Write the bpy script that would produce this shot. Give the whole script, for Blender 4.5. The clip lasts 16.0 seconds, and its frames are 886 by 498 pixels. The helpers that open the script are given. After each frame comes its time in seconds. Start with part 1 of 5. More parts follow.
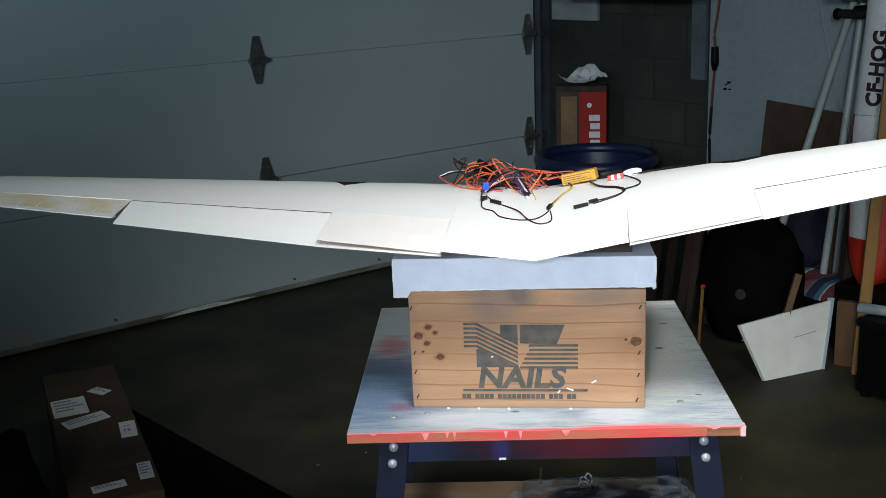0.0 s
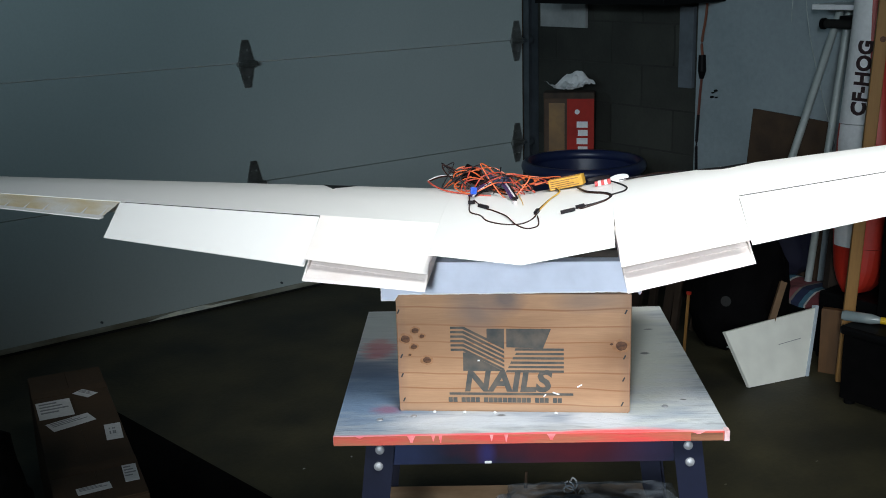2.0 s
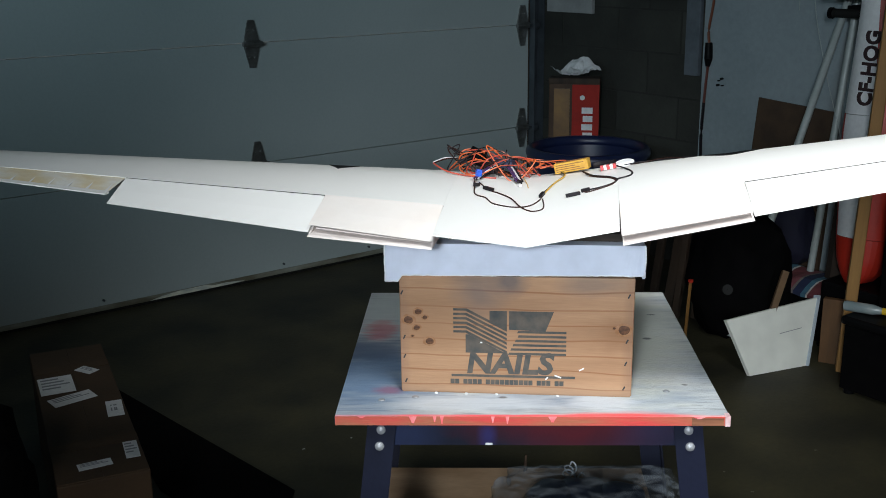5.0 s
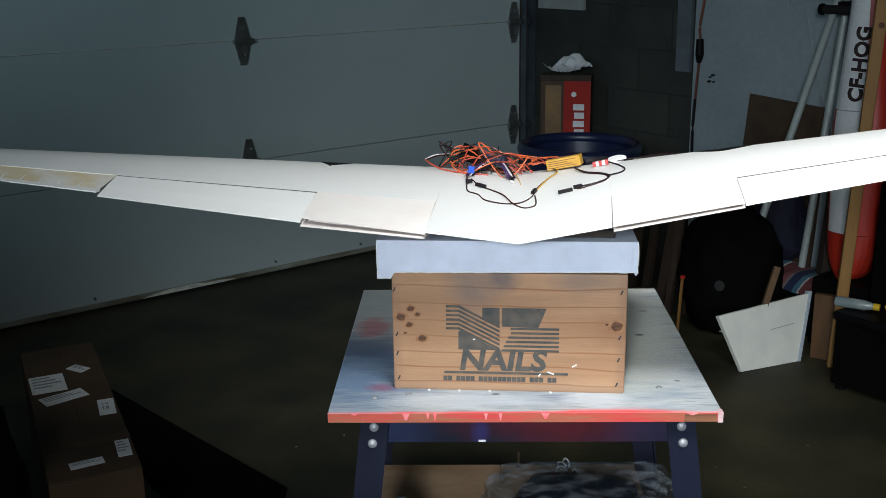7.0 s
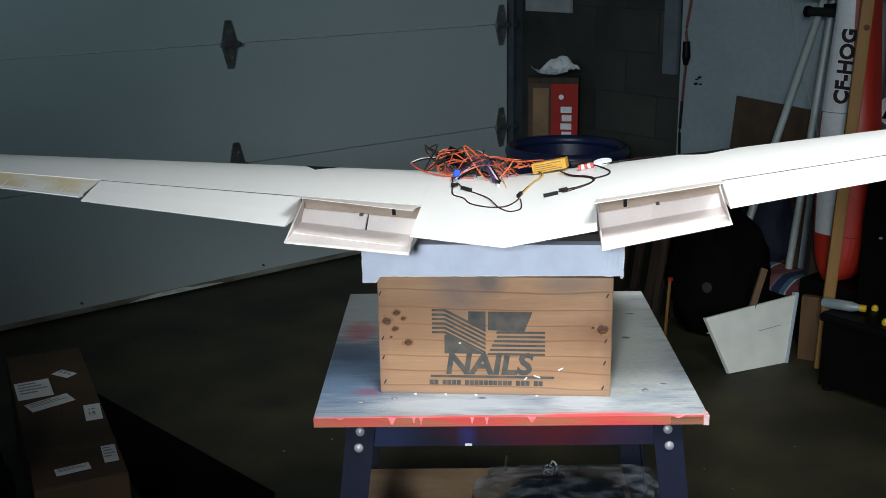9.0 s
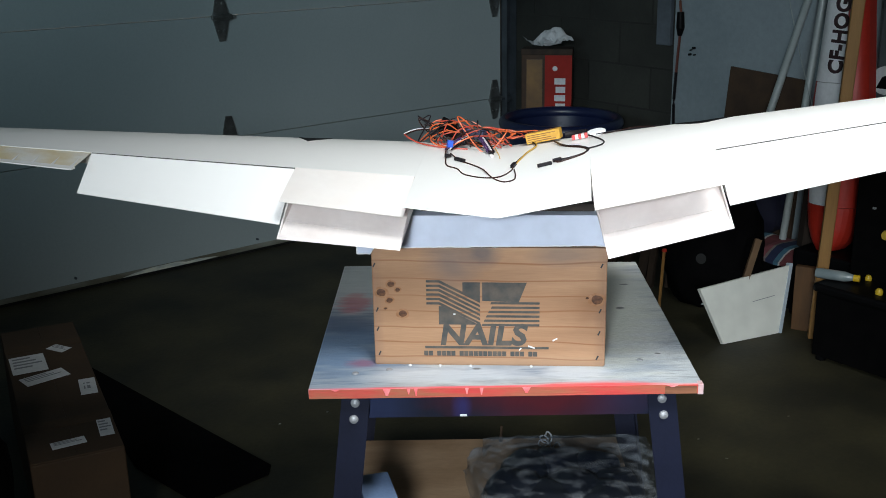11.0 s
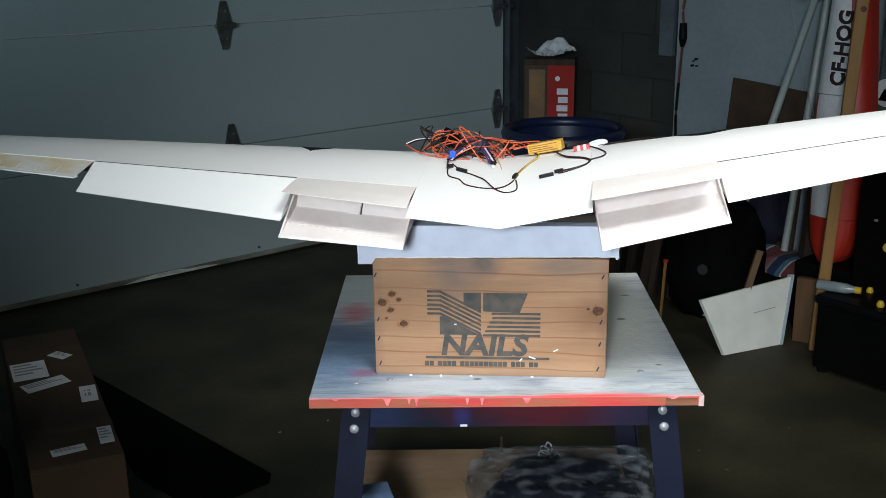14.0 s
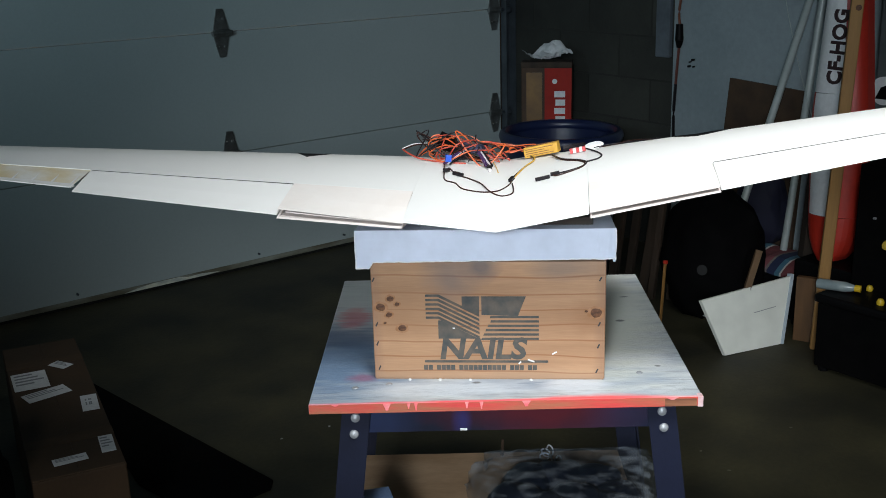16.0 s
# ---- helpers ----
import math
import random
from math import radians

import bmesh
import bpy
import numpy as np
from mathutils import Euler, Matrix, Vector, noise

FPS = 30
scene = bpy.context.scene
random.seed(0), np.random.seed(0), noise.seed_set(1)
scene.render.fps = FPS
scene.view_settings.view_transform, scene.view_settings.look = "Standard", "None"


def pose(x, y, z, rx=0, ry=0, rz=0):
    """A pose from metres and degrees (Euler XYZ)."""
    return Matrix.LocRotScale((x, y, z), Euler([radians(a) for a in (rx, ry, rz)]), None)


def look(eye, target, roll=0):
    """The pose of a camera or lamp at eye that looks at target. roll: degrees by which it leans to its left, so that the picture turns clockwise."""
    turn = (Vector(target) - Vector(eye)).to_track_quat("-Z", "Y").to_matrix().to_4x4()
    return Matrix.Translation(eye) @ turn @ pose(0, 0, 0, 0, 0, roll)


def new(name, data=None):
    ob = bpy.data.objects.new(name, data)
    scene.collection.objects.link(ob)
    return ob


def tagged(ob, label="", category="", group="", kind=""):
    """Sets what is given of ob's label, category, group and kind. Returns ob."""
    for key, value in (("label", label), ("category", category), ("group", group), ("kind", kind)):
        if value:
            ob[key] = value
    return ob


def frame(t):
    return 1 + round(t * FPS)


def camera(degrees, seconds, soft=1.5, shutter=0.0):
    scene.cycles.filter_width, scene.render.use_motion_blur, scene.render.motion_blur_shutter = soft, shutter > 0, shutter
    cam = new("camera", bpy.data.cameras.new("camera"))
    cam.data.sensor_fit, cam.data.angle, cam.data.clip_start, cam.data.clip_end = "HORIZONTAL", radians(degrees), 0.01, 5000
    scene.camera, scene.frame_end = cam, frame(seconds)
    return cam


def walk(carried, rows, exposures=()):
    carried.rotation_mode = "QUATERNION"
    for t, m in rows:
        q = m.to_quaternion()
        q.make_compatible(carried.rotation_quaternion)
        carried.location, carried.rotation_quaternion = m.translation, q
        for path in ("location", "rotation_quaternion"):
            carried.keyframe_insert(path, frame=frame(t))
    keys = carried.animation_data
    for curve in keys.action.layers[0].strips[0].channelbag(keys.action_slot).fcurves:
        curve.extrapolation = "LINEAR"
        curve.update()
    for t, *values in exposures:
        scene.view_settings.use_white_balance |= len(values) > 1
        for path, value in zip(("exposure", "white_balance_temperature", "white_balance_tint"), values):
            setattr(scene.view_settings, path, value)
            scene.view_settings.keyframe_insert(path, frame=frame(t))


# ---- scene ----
cam = camera(45.17, 16.0, soft=0.9)
PATH = [
    (0, pose(0.0000, 0.0000, 1.5000, 74.697, 2.202, 0.000)),
    (0.5, pose(-0.0013, -0.0009, 1.4996, 74.946, 1.931, -0.054)),
    (1, pose(-0.0002, -0.0068, 1.4999, 74.965, 1.745, 0.000)),
    (1.5, pose(-0.0027, -0.0076, 1.5000, 75.118, 1.598, -0.067)),
    (2, pose(-0.0007, -0.0092, 1.4994, 74.984, 1.587, -0.551)),
    (2.5, pose(-0.0007, -0.0112, 1.4988, 74.949, 1.664, -0.476)),
    (3, pose(-0.0009, -0.0120, 1.4994, 75.078, 1.587, -0.449)),
    (3.5, pose(-0.0009, -0.0149, 1.4988, 75.315, 1.545, -0.379)),
    (4, pose(-0.0003, -0.0120, 1.4986, 75.011, 1.609, -0.391)),
    (4.5, pose(-0.0046, -0.0116, 1.4946, 74.344, 0.796, -0.123)),
    (7, pose(-0.0068, -0.0091, 1.4922, 74.044, 0.740, -0.696)),
    (7.5, pose(-0.0032, -0.0116, 1.4957, 74.166, 0.502, -1.327)),
    (8, pose(0.0011, -0.0052, 1.4930, 73.942, 0.819, -1.376)),
    (8.5, pose(-0.0002, -0.0058, 1.4927, 74.006, 0.828, -1.338)),
    (9, pose(-0.0001, -0.0065, 1.4938, 74.164, 0.804, -1.299)),
    (9.5, pose(0.0025, -0.0028, 1.4876, 72.653, 1.233, -2.175)),
    (12, pose(-0.0005, -0.0047, 1.4897, 73.087, 0.925, -1.413)),
    (12.5, pose(0.0033, -0.0048, 1.4914, 73.346, 0.959, -1.500)),
    (13, pose(0.0036, -0.0009, 1.4888, 73.063, 0.969, -1.717)),
    (13.5, pose(0.0026, -0.0015, 1.4894, 73.015, 0.831, -1.721)),
    (14, pose(0.0010, -0.0050, 1.4913, 73.214, 0.706, -1.491)),
    (14.5, pose(0.0051, -0.0038, 1.4900, 73.299, 1.140, -1.662)),
    (15, pose(0.0056, -0.0010, 1.4899, 73.135, 1.328, -1.730)),
    (15.5, pose(0.0043, -0.0039, 1.4898, 73.224, 1.319, -1.780)),
    (16, pose(0.0070, -0.0074, 1.4917, 73.438, 1.497, -1.672)),
]
walk(cam, PATH, [(0.0, -0.06), (1.5, -0.04), (2.5, 0.0), (3.5, -0.10), (4.5, -0.14), (8.5, -0.15), (9.5, -0.15), (12.0, -0.05), (13.2, -0.05), (14.5, -0.12), (16.0, -0.12)])

# ---------------------------------------------------------------- light
TURN = 36.493                      # the garage is turned by this against the bench
ROOM = Matrix.Rotation(radians(TURN), 4, "Z")
WALL_A, DOOR_B = 3.87, 4.354       # side wall and overhead door, from the standing point
BACK_B, LEFT_A, CEIL = -3.2, -2.9, 2.75

world = bpy.data.worlds.new("world")
scene.world = world
world.use_nodes = True
sky = world.node_tree.nodes.new("ShaderNodeTexSky")
sky.sky_type, sky.sun_disc, sky.sun_elevation = "NISHITA", False, radians(40)
world.node_tree.links.new(sky.outputs[0], world.node_tree.nodes["Background"].inputs[0])
world.node_tree.nodes["Background"].inputs[1].default_value = 0.08


def area(name, eye, target, w, h, power, color):
    data = bpy.data.lights.new(name, "AREA")
    data.shape, data.size, data.size_y, data.energy, data.color = "RECTANGLE", w, h, power, color
    ob = new(name, data)
    ob.matrix_world = look(eye, target)
    return ob


# added unseen lamps: overhead for the bench, one from behind, one brightening the door
key = area("shop_light_glow", (0.66, 0.55, 2.65), (0.46, 1.80, 0.96), 1.0, 0.6, 10.6, (0.96, 1.0, 1.0))
key.data.spread = radians(62)
front = area("doorway_daylight", (-0.45, -1.65, 1.95), (0.36, 1.9, 0.80), 0.5, 0.5, 8.4, (0.84, 0.93, 1.0))
front.data.spread = radians(44)
door_fill = area("window_daylight", (-1.98, -1.0, 2.1), (-0.80, 4.6, 3.7), 0.22, 0.22, 26, (0.62, 0.87, 1.0))
door_fill.data.spread = radians(80)

# ---------------------------------------------------------------- materials


def mat(name, col, col2=None, rough=0.6, metal=0.0, scale=8.0, fine=60.0, amount=0.5, bump=0.15, stretch=(1, 1, 1), coat=0.0, per_object=0.0, vary=0.14):
    """A surface with broad stains between two colours, fine grain and fine relief."""
    m = bpy.data.materials.new(name)
    m.use_nodes = True
    nt = m.node_tree
    n, l = nt.nodes, nt.links
    b = n["Principled BSDF"]
    co = n.new("ShaderNodeTexCoord")
    mp = n.new("ShaderNodeMapping")
    mp.inputs["Scale"].default_value = stretch
    l.new(co.outputs["Object"], mp.inputs[0])
    broad, grain = n.new("ShaderNodeTexNoise"), n.new("ShaderNodeTexNoise")
    broad.inputs["Scale"].default_value, broad.inputs["Detail"].default_value = scale, 5
    grain.inputs["Scale"].default_value, grain.inputs["Detail"].default_value = fine, 3
    for k in (broad, grain):
        l.new(mp.outputs[0], k.inputs["Vector"])
    ramp = n.new("ShaderNodeMapRange")
    ramp.inputs[1].default_value, ramp.inputs[2].default_value = 0.35, 0.68
    l.new(broad.outputs["Fac"], ramp.inputs[0])
    mix = n.new("ShaderNodeMix")
    mix.data_type = "RGBA"
    c2 = col2 or tuple(v * 0.75 for v in col)
    mix.inputs["A"].default_value, mix.inputs["B"].default_value = (*col, 1), (*c2, 1)
    fac = n.new("ShaderNodeMath")
    fac.operation = "MULTIPLY"
    fac.inputs[1].default_value = amount * 2
    fac.use_clamp = True
    l.new(ramp.outputs[0], fac.inputs[0])
    l.new(fac.outputs[0], mix.inputs["Factor"])
    hsv = n.new("ShaderNodeHueSaturation")
    l.new(mix.outputs["Result"], hsv.inputs["Color"])
    val = n.new("ShaderNodeMapRange")
    val.inputs[3].default_value, val.inputs[4].default_value = 1 - vary, 1 + vary
    l.new(grain.outputs["Fac"], val.inputs[0])
    out = val.outputs[0]
    if per_object:
        info = n.new("ShaderNodeObjectInfo")
        mr = n.new("ShaderNodeMapRange")
        mr.inputs[3].default_value, mr.inputs[4].default_value = 1 - per_object, 1 + per_object
        l.new(info.outputs["Random"], mr.inputs[0])
        mu = n.new("ShaderNodeMath")
        mu.operation = "MULTIPLY"
        l.new(out, mu.inputs[0])
        l.new(mr.outputs[0], mu.inputs[1])
        out = mu.outputs[0]
    l.new(out, hsv.inputs["Value"])
    l.new(hsv.outputs[0], b.inputs["Base Color"])
    b.inputs["Roughness"].default_value, b.inputs["Metallic"].default_value = rough, metal
    b.inputs["Coat Weight"].default_value = coat
    if bump:
        bp = n.new("ShaderNodeBump")
        bp.inputs["Strength"].default_value, bp.inputs["Distance"].default_value = bump, 0.004
        l.new(grain.outputs["Fac"], bp.inputs["Height"])
        l.new(bp.outputs[0], b.inputs["Normal"])
    return m


def plain(name, col, rough=0.5, metal=0.0, alpha=1.0):
    return mat(name, col, rough=rough, metal=metal, scale=14, fine=160, amount=0.15, bump=0.05)


CONCRETE = mat("oil_stained_concrete", (0.050, 0.044, 0.020), (0.016, 0.015, 0.008), rough=0.65, scale=3.2, fine=60, amount=0.5, bump=0.25, vary=0.3)
DOORSTEEL = mat("white_embossed_steel", (0.44, 0.50, 0.50), (0.37, 0.43, 0.43), rough=0.5, scale=1.2, fine=90, amount=0.3, bump=0.12, vary=0.06)
BLOCK = mat("grey_concrete_block", (0.038, 0.040, 0.033), (0.014, 0.015, 0.013), rough=0.9, scale=3, fine=70, amount=0.5, bump=0.5, per_object=0.16)
MORTAR = mat("mortar", (0.026, 0.027, 0.023), rough=0.95, bump=0.4)
DRYWALL = mat("pale_blue_wall", (0.27, 0.32, 0.34), (0.20, 0.245, 0.265), rough=0.7, scale=2.2, fine=50, amount=0.4)
# ceiling and walls out of view, kept dark to hold down bounce light
CEILING = mat("dark_unseen_ceiling", (0.07, 0.052, 0.038), rough=0.9)
DIMWALL = mat("dark_unseen_wall", (0.09, 0.072, 0.055), (0.06, 0.048, 0.036), rough=0.9, scale=2)
GALV = mat("galvanised_steel", (0.34, 0.35, 0.34), (0.2, 0.2, 0.19), rough=0.42, metal=0.85, scale=25, fine=90)
TRACK = mat("dark_track_steel", (0.10, 0.12, 0.14), (0.06, 0.07, 0.08), rough=0.5, metal=0.5)
RUBBER = plain("black_rubber", (0.016, 0.016, 0.015), 0.75)
BLACK = plain("black_plastic", (0.0035, 0.0035, 0.004), 0.5)
for _m in (BLACK, RUBBER):
    _m.node_tree.nodes["Principled BSDF"].inputs["Specular IOR Level"].default_value = 0.10
BLACKMETAL = mat("blue_black_paint", (0.007, 0.009, 0.021), (0.011, 0.014, 0.034), rough=0.42, scale=9, fine=120, amount=0.4, bump=0.1)
APRON = BLACKMETAL.copy()
_nt = APRON.node_tree
_co = _nt.nodes.new("ShaderNodeTexCoord")
RIVET = plain("dull_rivet", (0.34, 0.35, 0.37), 0.45, 0.25)
WINGWHITE = mat("white_film_covering", (0.87, 0.86, 0.84), (0.84, 0.83, 0.81), rough=0.42, scale=4, fine=30, amount=0.2, bump=0.02, vary=0.015)
PLATEWHITE = mat("cream_plate", (0.86, 0.81, 0.775), (0.81, 0.73, 0.68), rough=0.5, scale=9, fine=60, amount=0.35, bump=0.03, vary=0.03)
TRAYWHITE = mat("primed_inside", (0.76, 0.70, 0.675), (0.64, 0.56, 0.53), rough=0.6, scale=12, fine=90, amount=0.35, bump=0.08, vary=0.05)
BALSA = mat("bare_balsa", (0.44, 0.34, 0.27), (0.31, 0.23, 0.18), rough=0.75, scale=6, fine=40, stretch=(1, 6, 6), amount=0.5)
# painted shade of the flap hinge gap; the control horn shares this colour
HINGEDARK = mat("gap_shade_and_horn", (0.06, 0.055, 0.05), (0.10, 0.09, 0.08), rough=0.8, scale=30)
YELLOWFILM = mat("aged_yellow_sheeting", (0.82, 0.80, 0.75), (0.70, 0.56, 0.30), rough=0.6, scale=17, fine=80, amount=0.5, vary=0.06)
TAPE = mat("brown_tape", (0.070, 0.039, 0.017), (0.055, 0.030, 0.013), rough=0.85, scale=20)
CARTON = mat("brown_cardboard", (0.060, 0.032, 0.013), (0.040, 0.022, 0.009), rough=0.8, scale=6, fine=80, amount=0.4)
WHITECARD = mat("white_cardboard", (0.61, 0.66, 0.78), (0.50, 0.55, 0.66), rough=0.55, scale=5, fine=30, amount=0.35, bump=0.1)
PAPER = mat("white_paper", (0.72, 0.73, 0.74), (0.6, 0.61, 0.62), rough=0.7, scale=30, fine=90, amount=0.3)
INK = plain("dark_ink", (0.03, 0.032, 0.035), 0.7)
FAINTPRINT = plain("faint_print", (0.26, 0.27, 0.29), 0.7)
STENCIL = mat("stencil_ink", (0.055, 0.06, 0.06), (0.12, 0.10, 0.08), rough=0.8, scale=40, fine=200, amount=0.45, bump=0.1)
FOAMGREY = mat("grey_brown_foam", (0.050, 0.038, 0.030), (0.028, 0.022, 0.018), rough=0.9, scale=30)
PINE = mat("yellow_pine", (0.32, 0.165, 0.045), (0.22, 0.11, 0.03), rough=0.6, scale=3, fine=30, stretch=(8, 8, 0.7), amount=0.5, per_object=0.1)
DARKWOOD = mat("dark_weathered_wood", (0.045, 0.027, 0.016), (0.022, 0.014, 0.009), rough=0.8, scale=4, fine=40, stretch=(6, 6, 0.8), amount=0.5, per_object=0.25)
PLYBROWN = mat("brown_particle_board", (0.060, 0.034, 0.017), (0.035, 0.020, 0.011), rough=0.8, scale=12, fine=120, amount=0.5)
BLUETUB = mat("dark_blue_plastic", (0.008, 0.014, 0.05), (0.014, 0.02, 0.06), rough=0.35, scale=6, fine=60, amount=0.3)
REDPAINT = mat("red_paint", (0.48, 0.028, 0.014), (0.36, 0.02, 0.011), rough=0.45, scale=5, amount=0.3, bump=0.04)
WHITEPAINT = mat("white_paint", (0.74, 0.75, 0.76), (0.68, 0.69, 0.70), rough=0.4, scale=5, amount=0.3, bump=0.04)
PVC = mat("white_pvc", (0.36, 0.40, 0.39), (0.27, 0.31, 0.30), rough=0.35, scale=7, amount=0.3, bump=0.04)
MELAMINE = mat("cream_melamine", (0.80, 0.81, 0.74), (0.74, 0.75, 0.69), rough=0.45, scale=2, fine=12, amount=0.08, bump=0.0)
CLOTHBLACK = mat("black_cloth", (0.002, 0.002, 0.0023), (0.0035, 0.0033, 0.0035), rough=0.9, scale=20, fine=200, bump=0.4)
CLOTHBLACK.node_tree.nodes["Principled BSDF"].inputs["Specular IOR Level"].default_value = 0.05
WIRES = {k: plain("wire_" + k, c, 0.42) for k, c in dict(
    orange=(0.62, 0.115, 0.03), red=(0.45, 0.06, 0.035), brown=(0.030, 0.011, 0.008), black=(0.012, 0.010, 0.012),
    white=(0.75, 0.72, 0.72), yellow=(0.70, 0.42, 0.06), blue=(0.02, 0.09, 0.55), purple=(0.08, 0.04, 0.13)).items()}
for _k in ("black", "brown"):
    WIRES[_k].node_tree.nodes["Principled BSDF"].inputs["Specular IOR Level"].default_value = 0.15
LABELGOLD = mat("gold_label", (0.62, 0.36, 0.05), (0.50, 0.26, 0.03), rough=0.4, scale=60, fine=200, amount=0.5)
CLEARBAG = bpy.data.materials.new("clear_bag")
CLEARBAG.use_nodes = True
_nt2 = CLEARBAG.node_tree
_nt2.nodes.remove(_nt2.nodes["Principled BSDF"])
_clear, _gloss, _mix = _nt2.nodes.new("ShaderNodeBsdfTransparent"), _nt2.nodes.new("ShaderNodeBsdfPrincipled"), _nt2.nodes.new("ShaderNodeMixShader")
_clear.inputs["Color"].default_value = (0.80, 0.82, 0.84, 1)
_gloss.inputs["Base Color"].default_value, _gloss.inputs["Roughness"].default_value = (0.62, 0.67, 0.72, 1), 0.16
_crease, _bmp, _rng = _nt2.nodes.new("ShaderNodeTexNoise"), _nt2.nodes.new("ShaderNodeBump"), _nt2.nodes.new("ShaderNodeMapRange")
_crease.inputs["Scale"].default_value, _crease.inputs["Detail"].default_value = 9, 2.5
_bmp.inputs["Strength"].default_value, _bmp.inputs["Distance"].default_value = 0.5, 0.01
_rng.inputs[1].default_value, _rng.inputs[2].default_value, _rng.inputs[3].default_value, _rng.inputs[4].default_value = 0.50, 0.76, 0.02, 0.30
_nt2.links.new(_crease.outputs["Fac"], _bmp.inputs["Height"])
_nt2.links.new(_crease.outputs["Fac"], _rng.inputs[0])
_nt2.links.new(_bmp.outputs[0], _gloss.inputs["Normal"])
_nt2.links.new(_rng.outputs[0], _mix.inputs[0])
_nt2.links.new(_clear.outputs[0], _mix.inputs[1])
_nt2.links.new(_gloss.outputs[0], _mix.inputs[2])
_nt2.links.new(_mix.outputs[0], _nt2.nodes["Material Output"].inputs["Surface"])


def smudge(nt, co, col, colour, at, size, flat_axes, stretch, soft, noise_scale, amt):
    """Mix a ragged-edged patch of colour over col, round a place of the thing."""
    n, l = nt.nodes, nt.links
    mp = n.new("ShaderNodeMapping")
    mp.vector_type = "TEXTURE"
    mp.inputs["Location"].default_value, mp.inputs["Scale"].default_value = at, size
    l.new(co.outputs["Object"], mp.inputs[0])
    flat, ln = n.new("ShaderNodeVectorMath"), n.new("ShaderNodeVectorMath")
    flat.operation, ln.operation = "MULTIPLY", "LENGTH"
    flat.inputs[1].default_value = flat_axes
    l.new(mp.outputs[0], flat.inputs[0])
    l.new(flat.outputs[0], ln.inputs[0])
    ns, mp2 = n.new("ShaderNodeTexNoise"), n.new("ShaderNodeMapping")
    ns.inputs["Scale"].default_value, ns.inputs["Detail"].default_value = noise_scale, 5
    mp2.inputs["Scale"].default_value = stretch
    l.new(co.outputs["Object"], mp2.inputs[0])
    l.new(mp2.outputs[0], ns.inputs["Vector"])
    ad, su, r, mx = n.new("ShaderNodeMath"), n.new("ShaderNodeMath"), n.new("ShaderNodeMapRange"), n.new("ShaderNodeMix")
    ad.operation = "MULTIPLY_ADD"
    ad.inputs[1].default_value, ad.inputs[2].default_value = 1.6, -0.8
    l.new(ns.outputs["Fac"], ad.inputs[0])
    l.new(ad.outputs[0], su.inputs[0])
    l.new(ln.outputs["Value"], su.inputs[1])
    r.inputs[1].default_value, r.inputs[2].default_value = 1 - soft, 1 + soft
    r.inputs[3].default_value, r.inputs[4].default_value = amt, 0
    l.new(su.outputs[0], r.inputs[0])
    mx.data_type = "RGBA"
    mx.inputs["B"].default_value = (*colour, 1)
    l.new(r.outputs[0], mx.inputs["Factor"])
    l.new(col, mx.inputs["A"])
    return mx.outputs["Result"]


def wood_front():
    """Pine board with long wavy grain lines, knots and grey spray marks."""
    m = mat("crate_pine", (0.45, 0.26, 0.145), (0.31, 0.165, 0.085), rough=0.6, scale=3.0, fine=50, stretch=(0.6, 4, 7), amount=0.5, bump=0.12)
    nt = m.node_tree
    n, l = nt.nodes, nt.links
    b = n["Principled BSDF"]
    src = b.inputs["Base Color"].links[0].from_socket
    co = n.new("ShaderNodeTexCoord")
    mp = n.new("ShaderNodeMapping")
    mp.inputs["Scale"].default_value = (0.3, 1, 1)
    l.new(co.outputs["Object"], mp.inputs[0])
    wave = n.new("ShaderNodeTexWave")
    wave.bands_direction = "Z"
    wave.inputs["Scale"].default_value, wave.inputs["Distortion"].default_value = 11, 4.0
    wave.inputs["Detail"].default_value, wave.inputs["Detail Scale"].default_value = 3, 0.7
    l.new(mp.outputs[0], wave.inputs[0])
    r = n.new("ShaderNodeMapRange")
    r.inputs[1].default_value, r.inputs[2].default_value, r.inputs[4].default_value = 0.965, 1.0, 0.85
    l.new(wave.outputs["Fac"], r.inputs[0])
    mix = n.new("ShaderNodeMix")
    mix.data_type = "RGBA"
    mix.inputs["B"].default_value = (0.26, 0.105, 0.04, 1)
    l.new(src, mix.inputs["A"])
    l.new(r.outputs[0], mix.inputs["Factor"])
    col = mix.outputs["Result"]
    for colour, at, size, soft, ns, amt in (
            ((0.10, 0.10, 0.11), (0.135, 0, 0.185), (0.035, 1, 0.035), 0.7, 14, 0.55), ((0.07, 0.075, 0.09), (0.185, 0, 0.205), (0.025, 1, 0.022), 0.6, 16, 0.7),
            ((0.12, 0.11, 0.11), (0.335, 0, 0.20), (0.05, 1, 0.016), 0.6, 12, 0.5), ((0.30, 0.16, 0.08), (0.045, 0, 0.125), (0.055, 1, 0.05), 0.7, 20, 0.6),
            ((0.27, 0.13, 0.06), (0.375, 0, 0.115), (0.028, 1, 0.022), 0.7, 22, 0.7), ((0.25, 0.14, 0.09), (0.0, 0, 0.1), (0.012, 1, 0.2), 0.6, 20, 0.5),
            ((0.24, 0.13, 0.08), (0.395, 0, 0.1), (0.012, 1, 0.2), 0.6, 20, 0.5), ((0.30, 0.19, 0.12), (0.2, 0, 0.0), (0.3, 1, 0.014), 0.6, 18, 0.5)):
        col = smudge(nt, co, col, colour, at, size, (1, 0, 1), (1, 1, 2.5), soft, ns, amt)
    l.new(col, b.inputs["Base Color"])
    return m


